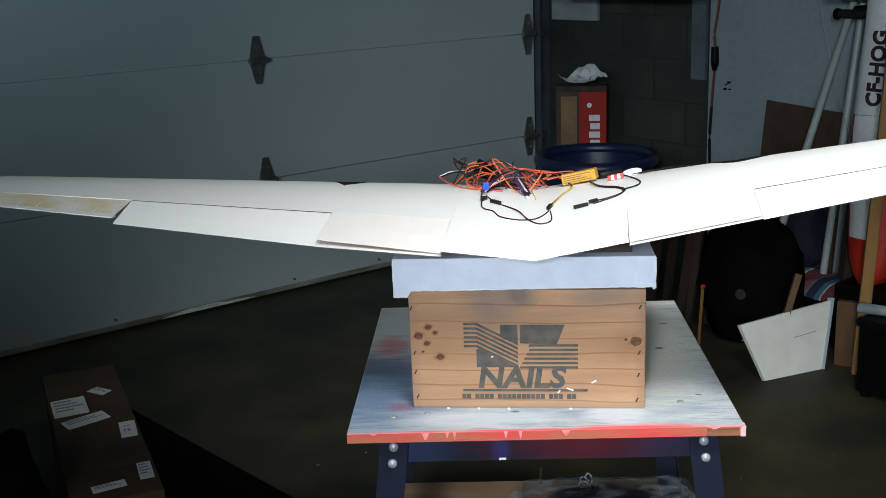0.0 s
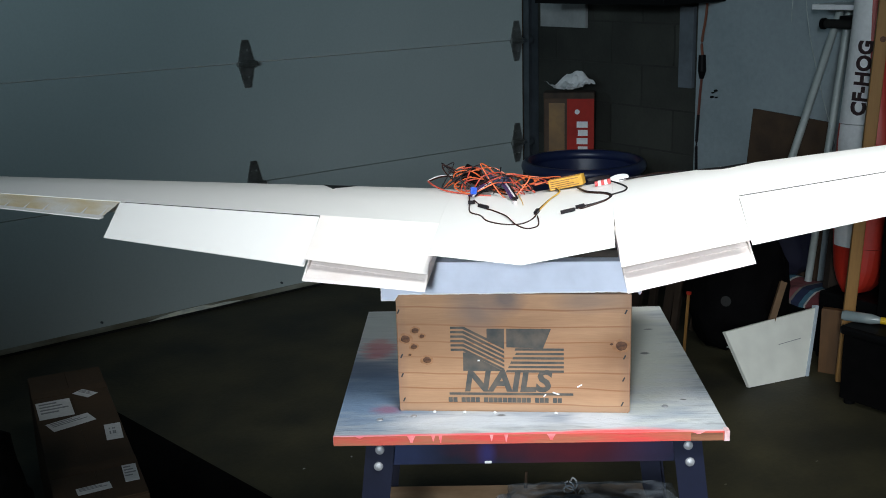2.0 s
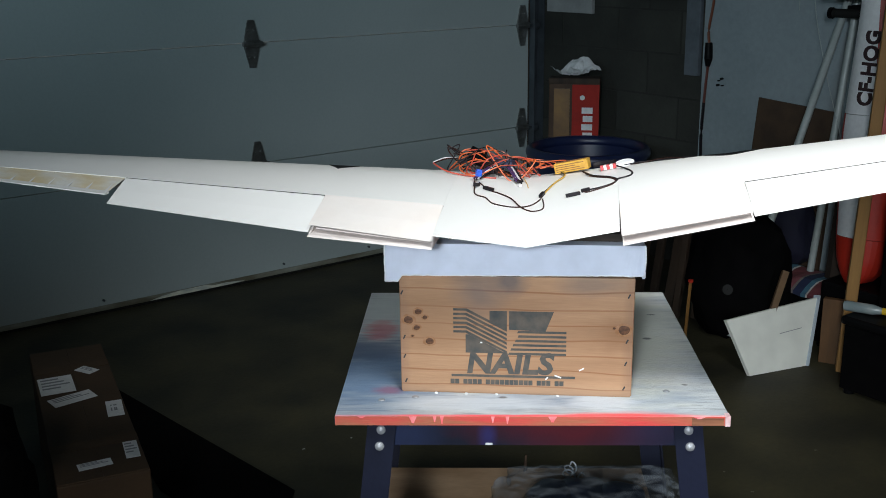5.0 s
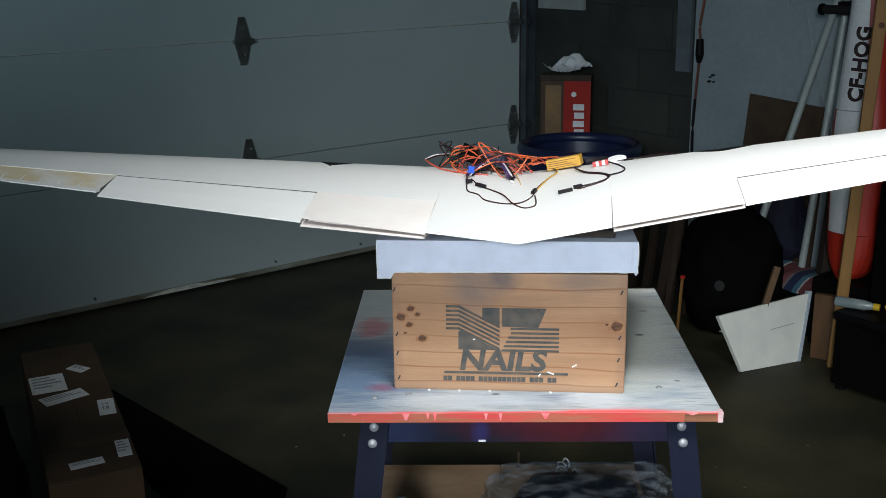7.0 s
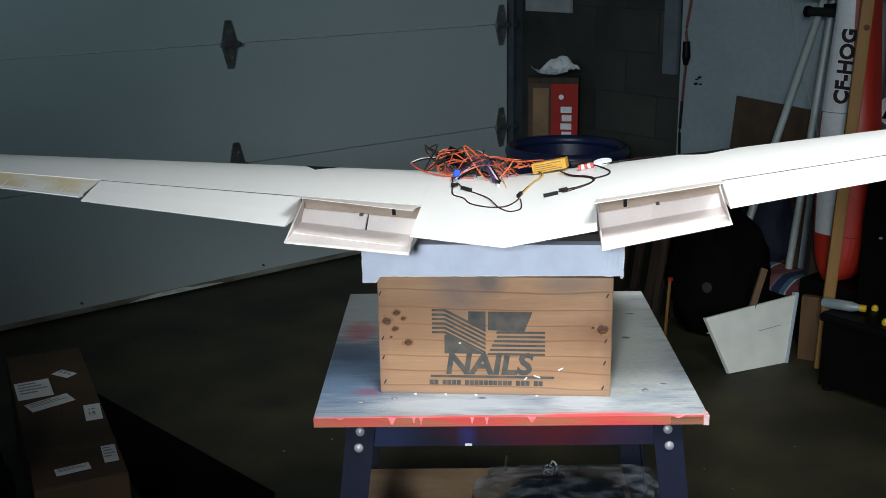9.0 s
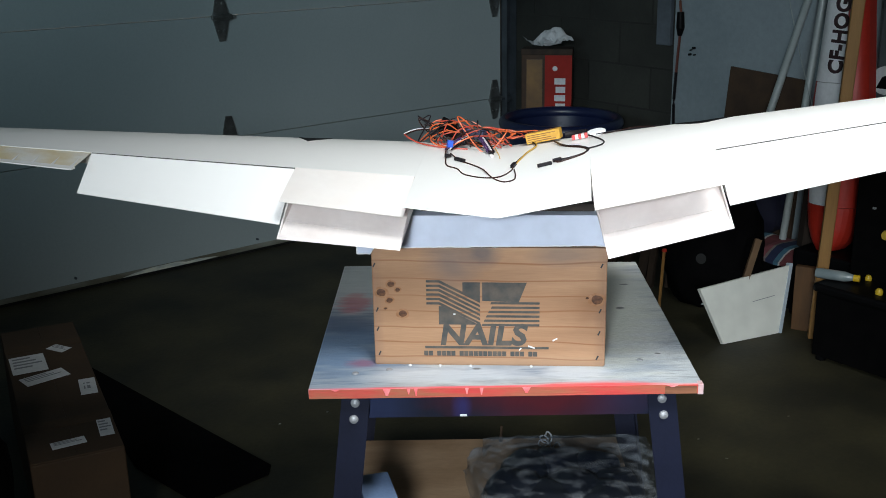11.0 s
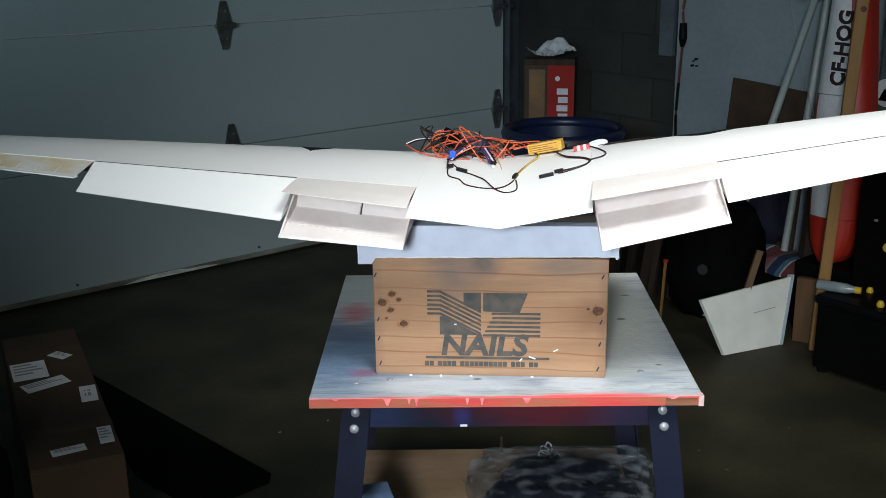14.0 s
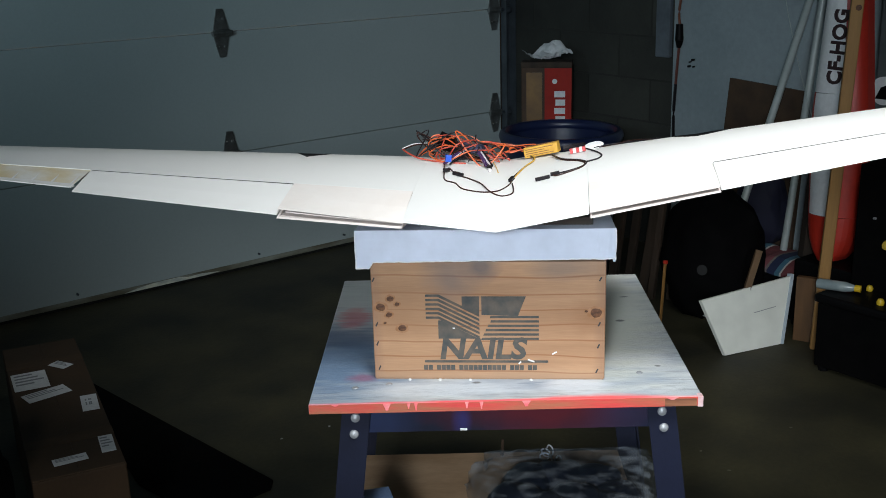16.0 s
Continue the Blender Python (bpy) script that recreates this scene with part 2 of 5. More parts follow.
CRATE = wood_front()
KNOTRING = mat("knot_ring", (0.26, 0.115, 0.045), (0.36, 0.19, 0.10), rough=0.65, scale=90, fine=240, amount=0.5)
KNOT = mat("dark_knot", (0.060, 0.026, 0.013), (0.15, 0.062, 0.026), rough=0.7, scale=140, fine=300, amount=0.5)


def painted_top():
    """Grey-white ply, with blue, red and dark overspray in broad smears."""
    m = mat("overspray_plywood", (0.60, 0.62, 0.62), (0.42, 0.45, 0.48), rough=0.5, scale=9, fine=110, stretch=(1, 5, 1), amount=0.6, bump=0.3)
    nt = m.node_tree
    n, l = nt.nodes, nt.links
    b = n["Principled BSDF"]
    col = b.inputs["Base Color"].links[0].from_socket
    co = n.new("ShaderNodeTexCoord")

    def smear(col, colour, at, size, soft, noise_scale, amt):
        return smudge(nt, co, col, colour, (*at, 0), (*size, 1), (1, 1, 0), (1, 4, 1), soft, noise_scale, amt)

    blue, red = (0.13, 0.22, 0.36), (0.62, 0.05, 0.06)
    gm, gn, gr, gx = n.new("ShaderNodeMapping"), n.new("ShaderNodeTexNoise"), n.new("ShaderNodeMapRange"), n.new("ShaderNodeMix")
    gm.inputs["Scale"].default_value = (5, 70, 1)
    gn.inputs["Scale"].default_value, gn.inputs["Detail"].default_value = 3.0, 6
    l.new(co.outputs["Object"], gm.inputs[0])
    l.new(gm.outputs[0], gn.inputs["Vector"])
    gr.inputs[1].default_value, gr.inputs[2].default_value, gr.inputs[4].default_value = 0.55, 0.62, 0.45
    l.new(gn.outputs["Fac"], gr.inputs[0])
    gx.data_type = "RGBA"
    gx.inputs["B"].default_value = (0.10, 0.11, 0.12, 1)
    l.new(gr.outputs[0], gx.inputs["Factor"])
    l.new(col, gx.inputs["A"])
    col = gx.outputs["Result"]
    col = smear(col, blue, (0.03, 0.17), (0.13, 0.16), 0.5, 9, 0.85)
    col = smear(col, (0.10, 0.13, 0.20), (0.03, 0.30), (0.10, 0.05), 0.5, 9, 0.7)
    col = smear(col, (0.25, 0.33, 0.46), (0.50, 0.16), (0.11, 0.13), 0.6, 11, 0.6)
    col = smear(col, (0.20, 0.27, 0.40), (0.30, 0.06), (0.16, 0.03), 0.5, 12, 0.5)
    col = smear(col, (0.80, 0.80, 0.74), (0.55, 0.45), (0.10, 0.24), 0.4, 7, 0.85)
    col = smear(col, (0.75, 0.76, 0.76), (0.56, 0.22), (0.06, 0.10), 0.4, 9, 0.8)
    col = smear(col, (0.74, 0.74, 0.63), (0.52, 0.38), (0.10, 0.26), 0.5, 10, 0.8)
    col = smear(col, (0.60, 0.63, 0.60), (0.05, 0.55), (0.09, 0.13), 0.4, 10, 0.75)
    col = smear(col, (0.72, 0.76, 0.80), (0.22, 0.05), (0.12, 0.03), 0.4, 18, 0.6)
    col = smear(col, (0.70, 0.74, 0.78), (0.45, 0.055), (0.05, 0.03), 0.3, 22, 0.6)
    col = smear(col, red, (0.045, 0.41), (0.030, 0.050), 0.35, 26, 0.5)
    col = smear(col, (0.38, 0.08, 0.14), (0.082, 0.105), (0.024, 0.016), 0.5, 40, 0.5)
    col = smear(col, (0.85, 0.05, 0.06), (0.32, 0.0), (0.33, 0.005), 0.6, 14, 0.9)
    col = smear(col, (0.95, 0.10, 0.10), (0.48, 0.0), (0.10, 0.012), 0.6, 14, 0.95)
    for at, size in (((0.28, 0.075), (0.018, 0.008)), ((0.10, 0.33), (0.03, 0.006)), ((0.57, 0.36), (0.02, 0.012)), ((0.60, 0.50), (0.02, 0.006)), ((0.52, 0.30), (0.008, 0.02)), ((0.12, 0.55), (0.02, 0.01)), ((0.60, 0.13), (0.012, 0.006))):
        col = smear(col, (0.06, 0.065, 0.06), at, (size[0] * 0.4, size[1] * 0.5), 0.3, 90, 0.8)
    l.new(col, b.inputs["Base Color"])
    return m


TOPPAINT = painted_top()
_col = APRON.node_tree.nodes["Principled BSDF"].inputs["Base Color"].links[0].from_socket
for _c, _at, _s, _k in (((0.10, 0.008, 0.014), (0.40, 0, 0.715), (0.13, 1, 0.03), 0.8), ((0.02, 0.032, 0.09), (0.10, 0, 0.705), (0.05, 1, 0.03), 0.7), ((0.03, 0.03, 0.14), (0.255, 0, 0.70), (0.012, 1, 0.02), 0.8), ((0.02, 0.03, 0.08), (0.53, 0, 0.71), (0.05, 1, 0.03), 0.5)):
    _col = smudge(_nt, _co, _col, _c, _at, _s, (1, 0, 1), (1, 1, 1), 0.7, 14, _k)
_nt.links.new(_col, _nt.nodes["Principled BSDF"].inputs["Base Color"])
EDGEPAINT = mat("red_sprayed_ply_edge", (0.62, 0.06, 0.055), (0.40, 0.13, 0.07), rough=0.55, scale=9, fine=60, stretch=(1, 1, 9), amount=0.55, bump=0.2)

# ---------------------------------------------------------------- tools


def box(bm, x0, x1, y0, y1, z0, z1, m=None, bevel=0.0):
    vs = [bm.verts.new(Vector((x, y, z))) for x in (x0, x1) for y in (y0, y1) for z in (z0, z1)]
    fs = [bm.faces.new([vs[i] for i in q]) for q in ((0, 1, 3, 2), (4, 6, 7, 5), (0, 4, 5, 1), (2, 3, 7, 6), (0, 2, 6, 4), (1, 5, 7, 3))]
    if bevel:
        es = list({e for f in fs for e in f.edges})
        got = bmesh.ops.bevel(bm, geom=es, offset=bevel, segments=2, affect="EDGES", profile=0.5)
        vs = list({v for f in got["faces"] for v in f.verts} | {v for v in vs if v.is_valid})
    if m is not None:
        bmesh.ops.transform(bm, matrix=m, verts=[v for v in vs if v.is_valid])
    return bm


def rod(bm, p0, p1, r0, r1=None, n=12):
    p0, p1 = Vector(p0), Vector(p1)
    r1 = r0 if r1 is None else r1
    q = (p1 - p0).to_track_quat("Z", "Y").to_matrix()
    rings = []
    for p, r in ((p0, r0), (p1, r1)):
        rings.append([bm.verts.new(p + q @ Vector((r * math.cos(2 * math.pi * i / n), r * math.sin(2 * math.pi * i / n), 0))) for i in range(n)])
    for i in range(n):
        j = (i + 1) % n
        bm.faces.new((rings[0][i], rings[0][j], rings[1][j], rings[1][i]))
    bm.faces.new(rings[0][::-1])
    bm.faces.new(rings[1])
    return bm


def lathe(bm, prof, n=40, centre=(0, 0, 0)):
    c = Vector(centre)
    rings = [[bm.verts.new(c + Vector((r * math.cos(2 * math.pi * i / n), r * math.sin(2 * math.pi * i / n), z))) for i in range(n)] for r, z in prof]
    for a, b in zip(rings, rings[1:]):
        for i in range(n):
            j = (i + 1) % n
            bm.faces.new((a[i], a[j], b[j], b[i]))
    return bm


def smooth_path(pts, k=6):
    """Points along a Catmull-Rom line through pts."""
    ps = [Vector(p) for p in pts]
    ps = [ps[0] * 2 - ps[1], *ps, ps[-1] * 2 - ps[-2]]
    out = []
    for a, b, c, d in zip(ps, ps[1:], ps[2:], ps[3:]):
        for i in range(k):
            t = i / k
            out.append(0.5 * (2 * b + (c - a) * t + (2 * a - 5 * b + 4 * c - d) * t * t + (3 * b - a - 3 * c + d) * t ** 3))
    return out + [ps[-2]]


def tube(bm, pts, r, n=6, k=6):
    ps = smooth_path(pts, k)
    rings = []
    for i, p in enumerate(ps):
        d = (ps[min(i + 1, len(ps) - 1)] - ps[max(i - 1, 0)])
        q = (d if d.length > 1e-6 else Vector((1, 0, 0))).to_track_quat("Z", "Y").to_matrix()
        rings.append([bm.verts.new(p + q @ Vector((r * math.cos(2 * math.pi * j / n), r * math.sin(2 * math.pi * j / n), 0))) for j in range(n)])
    for a, b in zip(rings, rings[1:]):
        for j in range(n):
            h = (j + 1) % n
            bm.faces.new((a[j], a[h], b[h], b[j]))
    bm.faces.new(rings[0][::-1])
    bm.faces.new(rings[-1])
    return bm


def prism(bm, poly, y0, y1, m=None):
    """A polygon in x, z drawn out along y."""
    a = [bm.verts.new((x, y0, z)) for x, z in poly]
    b = [bm.verts.new((x, y1, z)) for x, z in poly]
    bm.faces.new(a)
    bm.faces.new(b[::-1])
    for i in range(len(poly)):
        j = (i + 1) % len(poly)
        bm.faces.new((a[j], a[i], b[i], b[j]))
    if m is not None:
        bmesh.ops.transform(bm, matrix=m, verts=a + b)
    return bm


def part(name, bm, material, parent=None, label="", shade=False, at=None):
    bmesh.ops.recalc_face_normals(bm, faces=bm.faces)
    if shade:
        for e in bm.edges:
            if len(e.link_faces) == 2 and e.calc_face_angle(0) > 0.6:
                e.smooth = False
    me = bpy.data.meshes.new(name)
    bm.to_mesh(me)
    bm.free()
    me.materials.append(material)
    if shade:
        for p in me.polygons:
            p.use_smooth = True
    ob = new(name, me)
    if parent is not None:
        ob.parent = parent
    if at is not None:
        ob.matrix_basis = at
    if label:
        tagged(ob, label)
    return ob


def B():
    return bmesh.new()


def thing(name, m, label, category, group="", kind=""):
    ob = new(name)
    ob.empty_display_size = 0.1
    ob.matrix_world = m
    return tagged(ob, label, category, group, kind)


def room(a, b, z=0, rz=0):
    return ROOM @ pose(a, b, z, 0, 0, rz)


def text_part(name, body, size, m, material, parent, squeeze=1.0, bold=0.0, shear=0.0, depth=0.0006):
    cu = bpy.data.curves.new(name, "FONT")
    cu.body, cu.size, cu.extrude, cu.offset, cu.shear = body, size, depth, bold, shear
    cu.align_x, cu.resolution_u = "CENTER", 3
    tmp = bpy.data.objects.new(name, cu)
    scene.collection.objects.link(tmp)
    dg = bpy.context.evaluated_depsgraph_get()
    me = bpy.data.meshes.new_from_object(tmp.evaluated_get(dg))
    bpy.data.objects.remove(tmp)
    me.materials.clear()
    me.materials.append(material)
    me.transform(Matrix.Diagonal((squeeze, 1, 1, 1)))
    ob = new(name, me)
    ob.parent = parent
    ob.matrix_basis = m
    return ob


# ---------------------------------------------------------------- the garage
floor = tagged(part("floor", box(B(), LEFT_A - 0.3, WALL_A + 0.3, BACK_B - 0.3, DOOR_B + 0.4, -0.15, 0), CONCRETE, at=ROOM), "dark oil-stained concrete garage floor", "floor", kind="structure")
tagged(part("ceiling", box(B(), LEFT_A - 0.3, WALL_A + 0.3, BACK_B - 0.3, DOOR_B + 0.4, CEIL, CEIL + 0.1), CEILING, at=ROOM), "plain dark garage ceiling, unseen", "ceiling", kind="structure")
# unseen walls added to close the room, dark so they reflect little
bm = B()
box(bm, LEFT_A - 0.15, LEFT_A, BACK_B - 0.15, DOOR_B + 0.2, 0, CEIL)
tagged(part("wall_west", bm, DIMWALL, at=ROOM), "plain dark garage wall, unseen", "wall", kind="structure")
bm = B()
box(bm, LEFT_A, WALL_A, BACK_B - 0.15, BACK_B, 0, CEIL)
tagged(part("wall_south", bm, DIMWALL, at=ROOM), "plain dark garage wall behind the bench, unseen", "wall", kind="structure")
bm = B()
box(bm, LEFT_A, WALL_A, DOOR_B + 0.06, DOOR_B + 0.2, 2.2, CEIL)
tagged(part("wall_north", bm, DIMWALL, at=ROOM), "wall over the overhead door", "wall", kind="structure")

# overhead door in sections
DOOR_R, DOOR_L = 3.80, -1.4        # along the wall, from the standing point
door = thing("door_1", ROOM, "closed white sectional overhead garage door, scuffed", "garage door", kind="structure")
for k in range(4):
    bm = box(B(), DOOR_L, DOOR_R, DOOR_B, DOOR_B + 0.045, 0.012 + k * 0.543, 0.012 + k * 0.543 + 0.539, bevel=0.0008)
    part("panel", bm, DOORSTEEL, door)
part("bottom_seal", box(B(), DOOR_L, DOOR_R, DOOR_B - 0.012, DOOR_B + 0.04, 0, 0.011), RUBBER, door, "black rubber seal")
part("bottom_rail", box(B(), DOOR_L, DOOR_R, DOOR_B - 0.012, DOOR_B - 0.006, 0.0115, 0.034, bevel=0.002), mat("scuffed_rail", (0.30, 0.31, 0.26), (0.14, 0.13, 0.09), rough=0.5, scale=5, fine=60, stretch=(1, 1, 4), amount=0.6), door, "scuffed metal rail")
part("scuff_plate", prism(B(), [(1.60, 0.013), (1.99, 0.013), (2.06, 0.017), (1.97, 0.026), (1.90, 0.024), (1.86, 0.033), (1.74, 0.032), (1.66, 0.024)], DOOR_B - 0.0135, DOOR_B - 0.0125), mat("bare_scuffed_metal", (0.82, 0.82, 0.68), (0.50, 0.54, 0.50), rough=0.4, scale=14, fine=90, stretch=(1, 1, 3), amount=0.6), door, "bright bare patch on the rail")
for u in (1.40, 2.27, 2.75):
    part("bolt", rod(B(), (u, DOOR_B - 0.012, 0.055), (u, DOOR_B - 0.001, 0.055), 0.005, n=10), TRACK, door)


def door_hinge(u, z, end=False):
    h = part("hinge", B(), GALV, door, "galvanised steel hinge")
    bm = bmesh.new()
    w = 0.037
    poly = [(-w, 0.012), (-w, -0.012), (-0.014, -0.105), (0.014, -0.105), (w, -0.012), (w, 0.012), (0.014, 0.105), (-0.014, 0.105)]
    prism(bm, poly, -0.009, -0.001)
    box(bm, -0.038, 0.038, -0.02, -0.009, -0.016, 0.016, bevel=0.003)
    rod(bm, (-0.048, -0.018, 0), (0.048, -0.018, 0), 0.011)
    for x, zz in ((-0.012, 0.06), (0.012, 0.06), (-0.012, -0.06), (0.012, -0.06)):
        rod(bm, (x, -0.015, zz), (x, -0.008, zz), 0.006, n=8)
    bmesh.ops.recalc_face_normals(bm, faces=bm.faces)
    bm.to_mesh(h.data)
    bm.free()
    h.matrix_basis = pose(u, DOOR_B, z)
    if end:
        part("roller", rod(rod(B(), (0.03, -0.03, 0), (0.085, -0.03, 0), 0.007), (0.055, -0.03, 0), (0.080, -0.03, 0), 0.022), TRACK, h, at=pose(0, 0, 0))
    return h


for z in (0.549, 1.092, 1.635):
    door_hinge(2.17, z)
    door_hinge(3.755, z, True)
    door_hinge(0.66, z)
    door_hinge(-0.85, z)
track = thing("door_track", ROOM, "dark steel vertical track beside the overhead door", "door track")
bm = B()
prism(bm, [(3.802, 0), (3.862, 0), (3.862, 2.3), (3.802, 2.3)], DOOR_B - 0.012, DOOR_B - 0.006)
box(bm, 3.856, 3.862, DOOR_B - 0.06, DOOR_B - 0.006, 0, 2.3)
box(bm, 3.802, 3.807, DOOR_B - 0.05, DOOR_B - 0.006, 0, 2.3)
part("channel", bm, TRACK, track)
bm = B()
box(bm, DOOR_R + 0.002, WALL_A - 0.002, DOOR_B, DOOR_B + 0.16, 0, 2.3)
tagged(part("trim", bm, DARKWOOD, at=ROOM), "dark wooden door jamb", "trim", kind="structure")

# side wall: bare blocks in the corner, pale panel nearer
wall = thing("wall_east", ROOM, "side wall of dark bare concrete blocks and pale panel", "wall", kind="structure")
part("core", box(B(), WALL_A + 0.001, WALL_A + 0.2, BACK_B, DOOR_B + 0.2, 0, CEIL), MORTAR, wall)
PANEL_B = 3.21
part("panel", box(B(), WALL_A - 0.02, WALL_A + 0.0008, BACK_B, PANEL_B, 0, CEIL), DRYWALL, wall, "pale blue-grey painted wall panel")
blockmesh = None
for row in range(13):
    for k in range(4):
        b1 = DOOR_B - 0.002 - k * 0.40 + (0.2 if row % 2 else 0.0)
        b0, b1 = max(b1 - 0.39, PANEL_B + 0.003), min(b1, DOOR_B - 0.002)
        if b1 - b0 < 0.05:
            continue
        bm = box(B(), WALL_A - 0.003, WALL_A + 0.0008, b0, b1, row * 0.2 + 0.005, row * 0.2 + 0.195, bevel=0.0012)
        part("block", bm, BLOCK, wall)

# ---------------------------------------------------------------- bench
BENCH = pose(-0.188, 1.611, 0, 0, 0, -1.88)   # its front left corner on the floor
TOP = 0.75


DRIP = mat("pink_drips", (0.9, 0.35, 0.36), (0.85, 0.12, 0.14), rough=0.35, scale=60, amount=0.5)


def bench():
    t = thing("work_stand", BENCH, "folding metal work stand with a paint-splashed plywood top", "work stand")
    bm = B()
    box(bm, 0, 0.65, 0, 0.653, TOP - 0.017, TOP, bevel=0.002)
    top = part("tabletop", bm, TOPPAINT, t, "grey plywood top smeared with blue and red overspray")
    part("front_edge", box(B(), 0.001, 0.649, -0.0018, -0.0002, TOP - 0.0165, TOP - 0.001), EDGEPAINT, top, "plywood edge sprayed red")
    for i, (x, w, h) in enumerate(((0.13, 0.013, 0.012), (0.166, 0.006, 0.010), (0.178, 0.006, 0.013), (0.262, 0.006, 0.011), (0.286, 0.006, 0.013), (0.36, 0.014, 0.010), (0.045, 0.013, 0.003), (0.60, 0.020, 0.004))):
        prism(bm := B(), [(x - w / 2, TOP - 0.0005), (x + w / 2, TOP - 0.0005), (x + w * 0.22, TOP - h * 0.7), (x + w * 0.16, TOP - h), (x - w * 0.16, TOP - h), (x - w * 0.22, TOP - h * 0.7)], -0.0032, -0.0016)
        part("paint_drip", bm, DRIP, top, "pink paint run")
    bm = B()
    box(bm, 0.642, 0.651, -0.003, 0.012, TOP - 0.018, TOP + 0.0006, bevel=0.001)
    part("paint_blob", bm, mat("pinkish_paint", (0.72, 0.55, 0.55), (0.6, 0.35, 0.36), rough=0.4, scale=90), top, "white paint over the corner")
    part("bare_edge", box(B(), 0.588, 0.640, -0.0030, -0.0019, TOP - 0.016, TOP - 0.003), mat("bare_ply_edge", (0.30, 0.12, 0.06), (0.16, 0.06, 0.03), rough=0.7, scale=10, fine=40, stretch=(1, 1, 14), amount=0.6), top, "bare brown plywood edge")
    # screw heads on the top
    for x, y in ((0.073, 0.062), (0.563, 0.10), (0.13, 0.075)):
        s = part("screw", lathe(B(), [(0.0001, 0.002), (0.004, 0.0018), (0.006, 0)], 12), RIVET, top, shade=True, at=pose(x, y, TOP + 0.0006))
    # aprons and legs
    part("apron", box(B(), 0.065, 0.596, 0.03, 0.036, TOP - 0.068, TOP - 0.018, bevel=0.001), APRON, t, "dark blue-black steel rail with red overspray")
    part("paint_drip", box(B(), 0.250, 0.262, 0.0285, 0.0298, TOP - 0.067, TOP - 0.063, bevel=0.0004), WHITEPAINT, t.children[-1], "white paint drop")
    part("apron", box(B(), 0.065, 0.596, 0.60, 0.606, TOP - 0.068, TOP - 0.018, bevel=0.001), BLACKMETAL, t)
    part("apron", box(B(), 0.062, 0.068, 0.04, 0.60, TOP - 0.068, TOP - 0.018, bevel=0.001), BLACKMETAL, t)
    part("apron", box(B(), 0.593, 0.599, 0.04, 0.60, TOP - 0.068, TOP - 0.018, bevel=0.001), BLACKMETAL, t)
    for x0, x1, y, sy in ((0.077, -0.010, 0.026, -1), (0.586, 0.680, 0.026, -1), (0.077, -0.010, 0.61, 1), (0.586, 0.680, 0.61, 1)):
        bm = B()
        w = 0.024
        s = 1 if x1 < x0 else -1
        prism(bm, [(x0 - w, TOP - 0.018), (x0 + w, TOP - 0.018), (x1 + w, 0.012), (x1 - w, 0.012)], y - 0.004, y)
        xo0, xo1 = x0 - s * w, x1 - s * w
        prism(bm, [(xo0, TOP - 0.018), (xo0 + s * 0.004, TOP - 0.018), (xo1 + s * 0.004, 0.012), (xo1, 0.012)], y, y + 0.03 * -sy)
        leg = part("leg", bm, BLACKMETAL, t, "dark blue-black sheet steel leg")
        part("rubber_foot", box(B(), x1 - 0.03, x1 + 0.03, y - 0.02, y + 0.02, 0, 0.03, bevel=0.004), RUBBER, leg)
        if sy < 0:
            for dz in (0.030, 0.060):
                xx = x0 + (x1 - x0) * dz / TOP + s * 0.001
                part("rivet", lathe(B(), [(0.0001, 0.006), (0.004, 0.0055), (0.0072, 0.003), (0.0080, 0)], 14), RIVET, leg, shade=True, at=pose(xx, y - 0.004, TOP - 0.018 - dz + 0.012, 90))
    bm = B()
    box(bm, 0.03, 0.61, 0.05, 0.60, 0.329, 0.345, bevel=0.002)
    part("shelf", bm, mat("stained_shelf_ply", (0.50, 0.33, 0.20), (0.36, 0.22, 0.12), rough=0.7, scale=5, fine=60, stretch=(1, 3, 1), amount=0.5), t, "stained plywood shelf")
    return t


stand = bench()


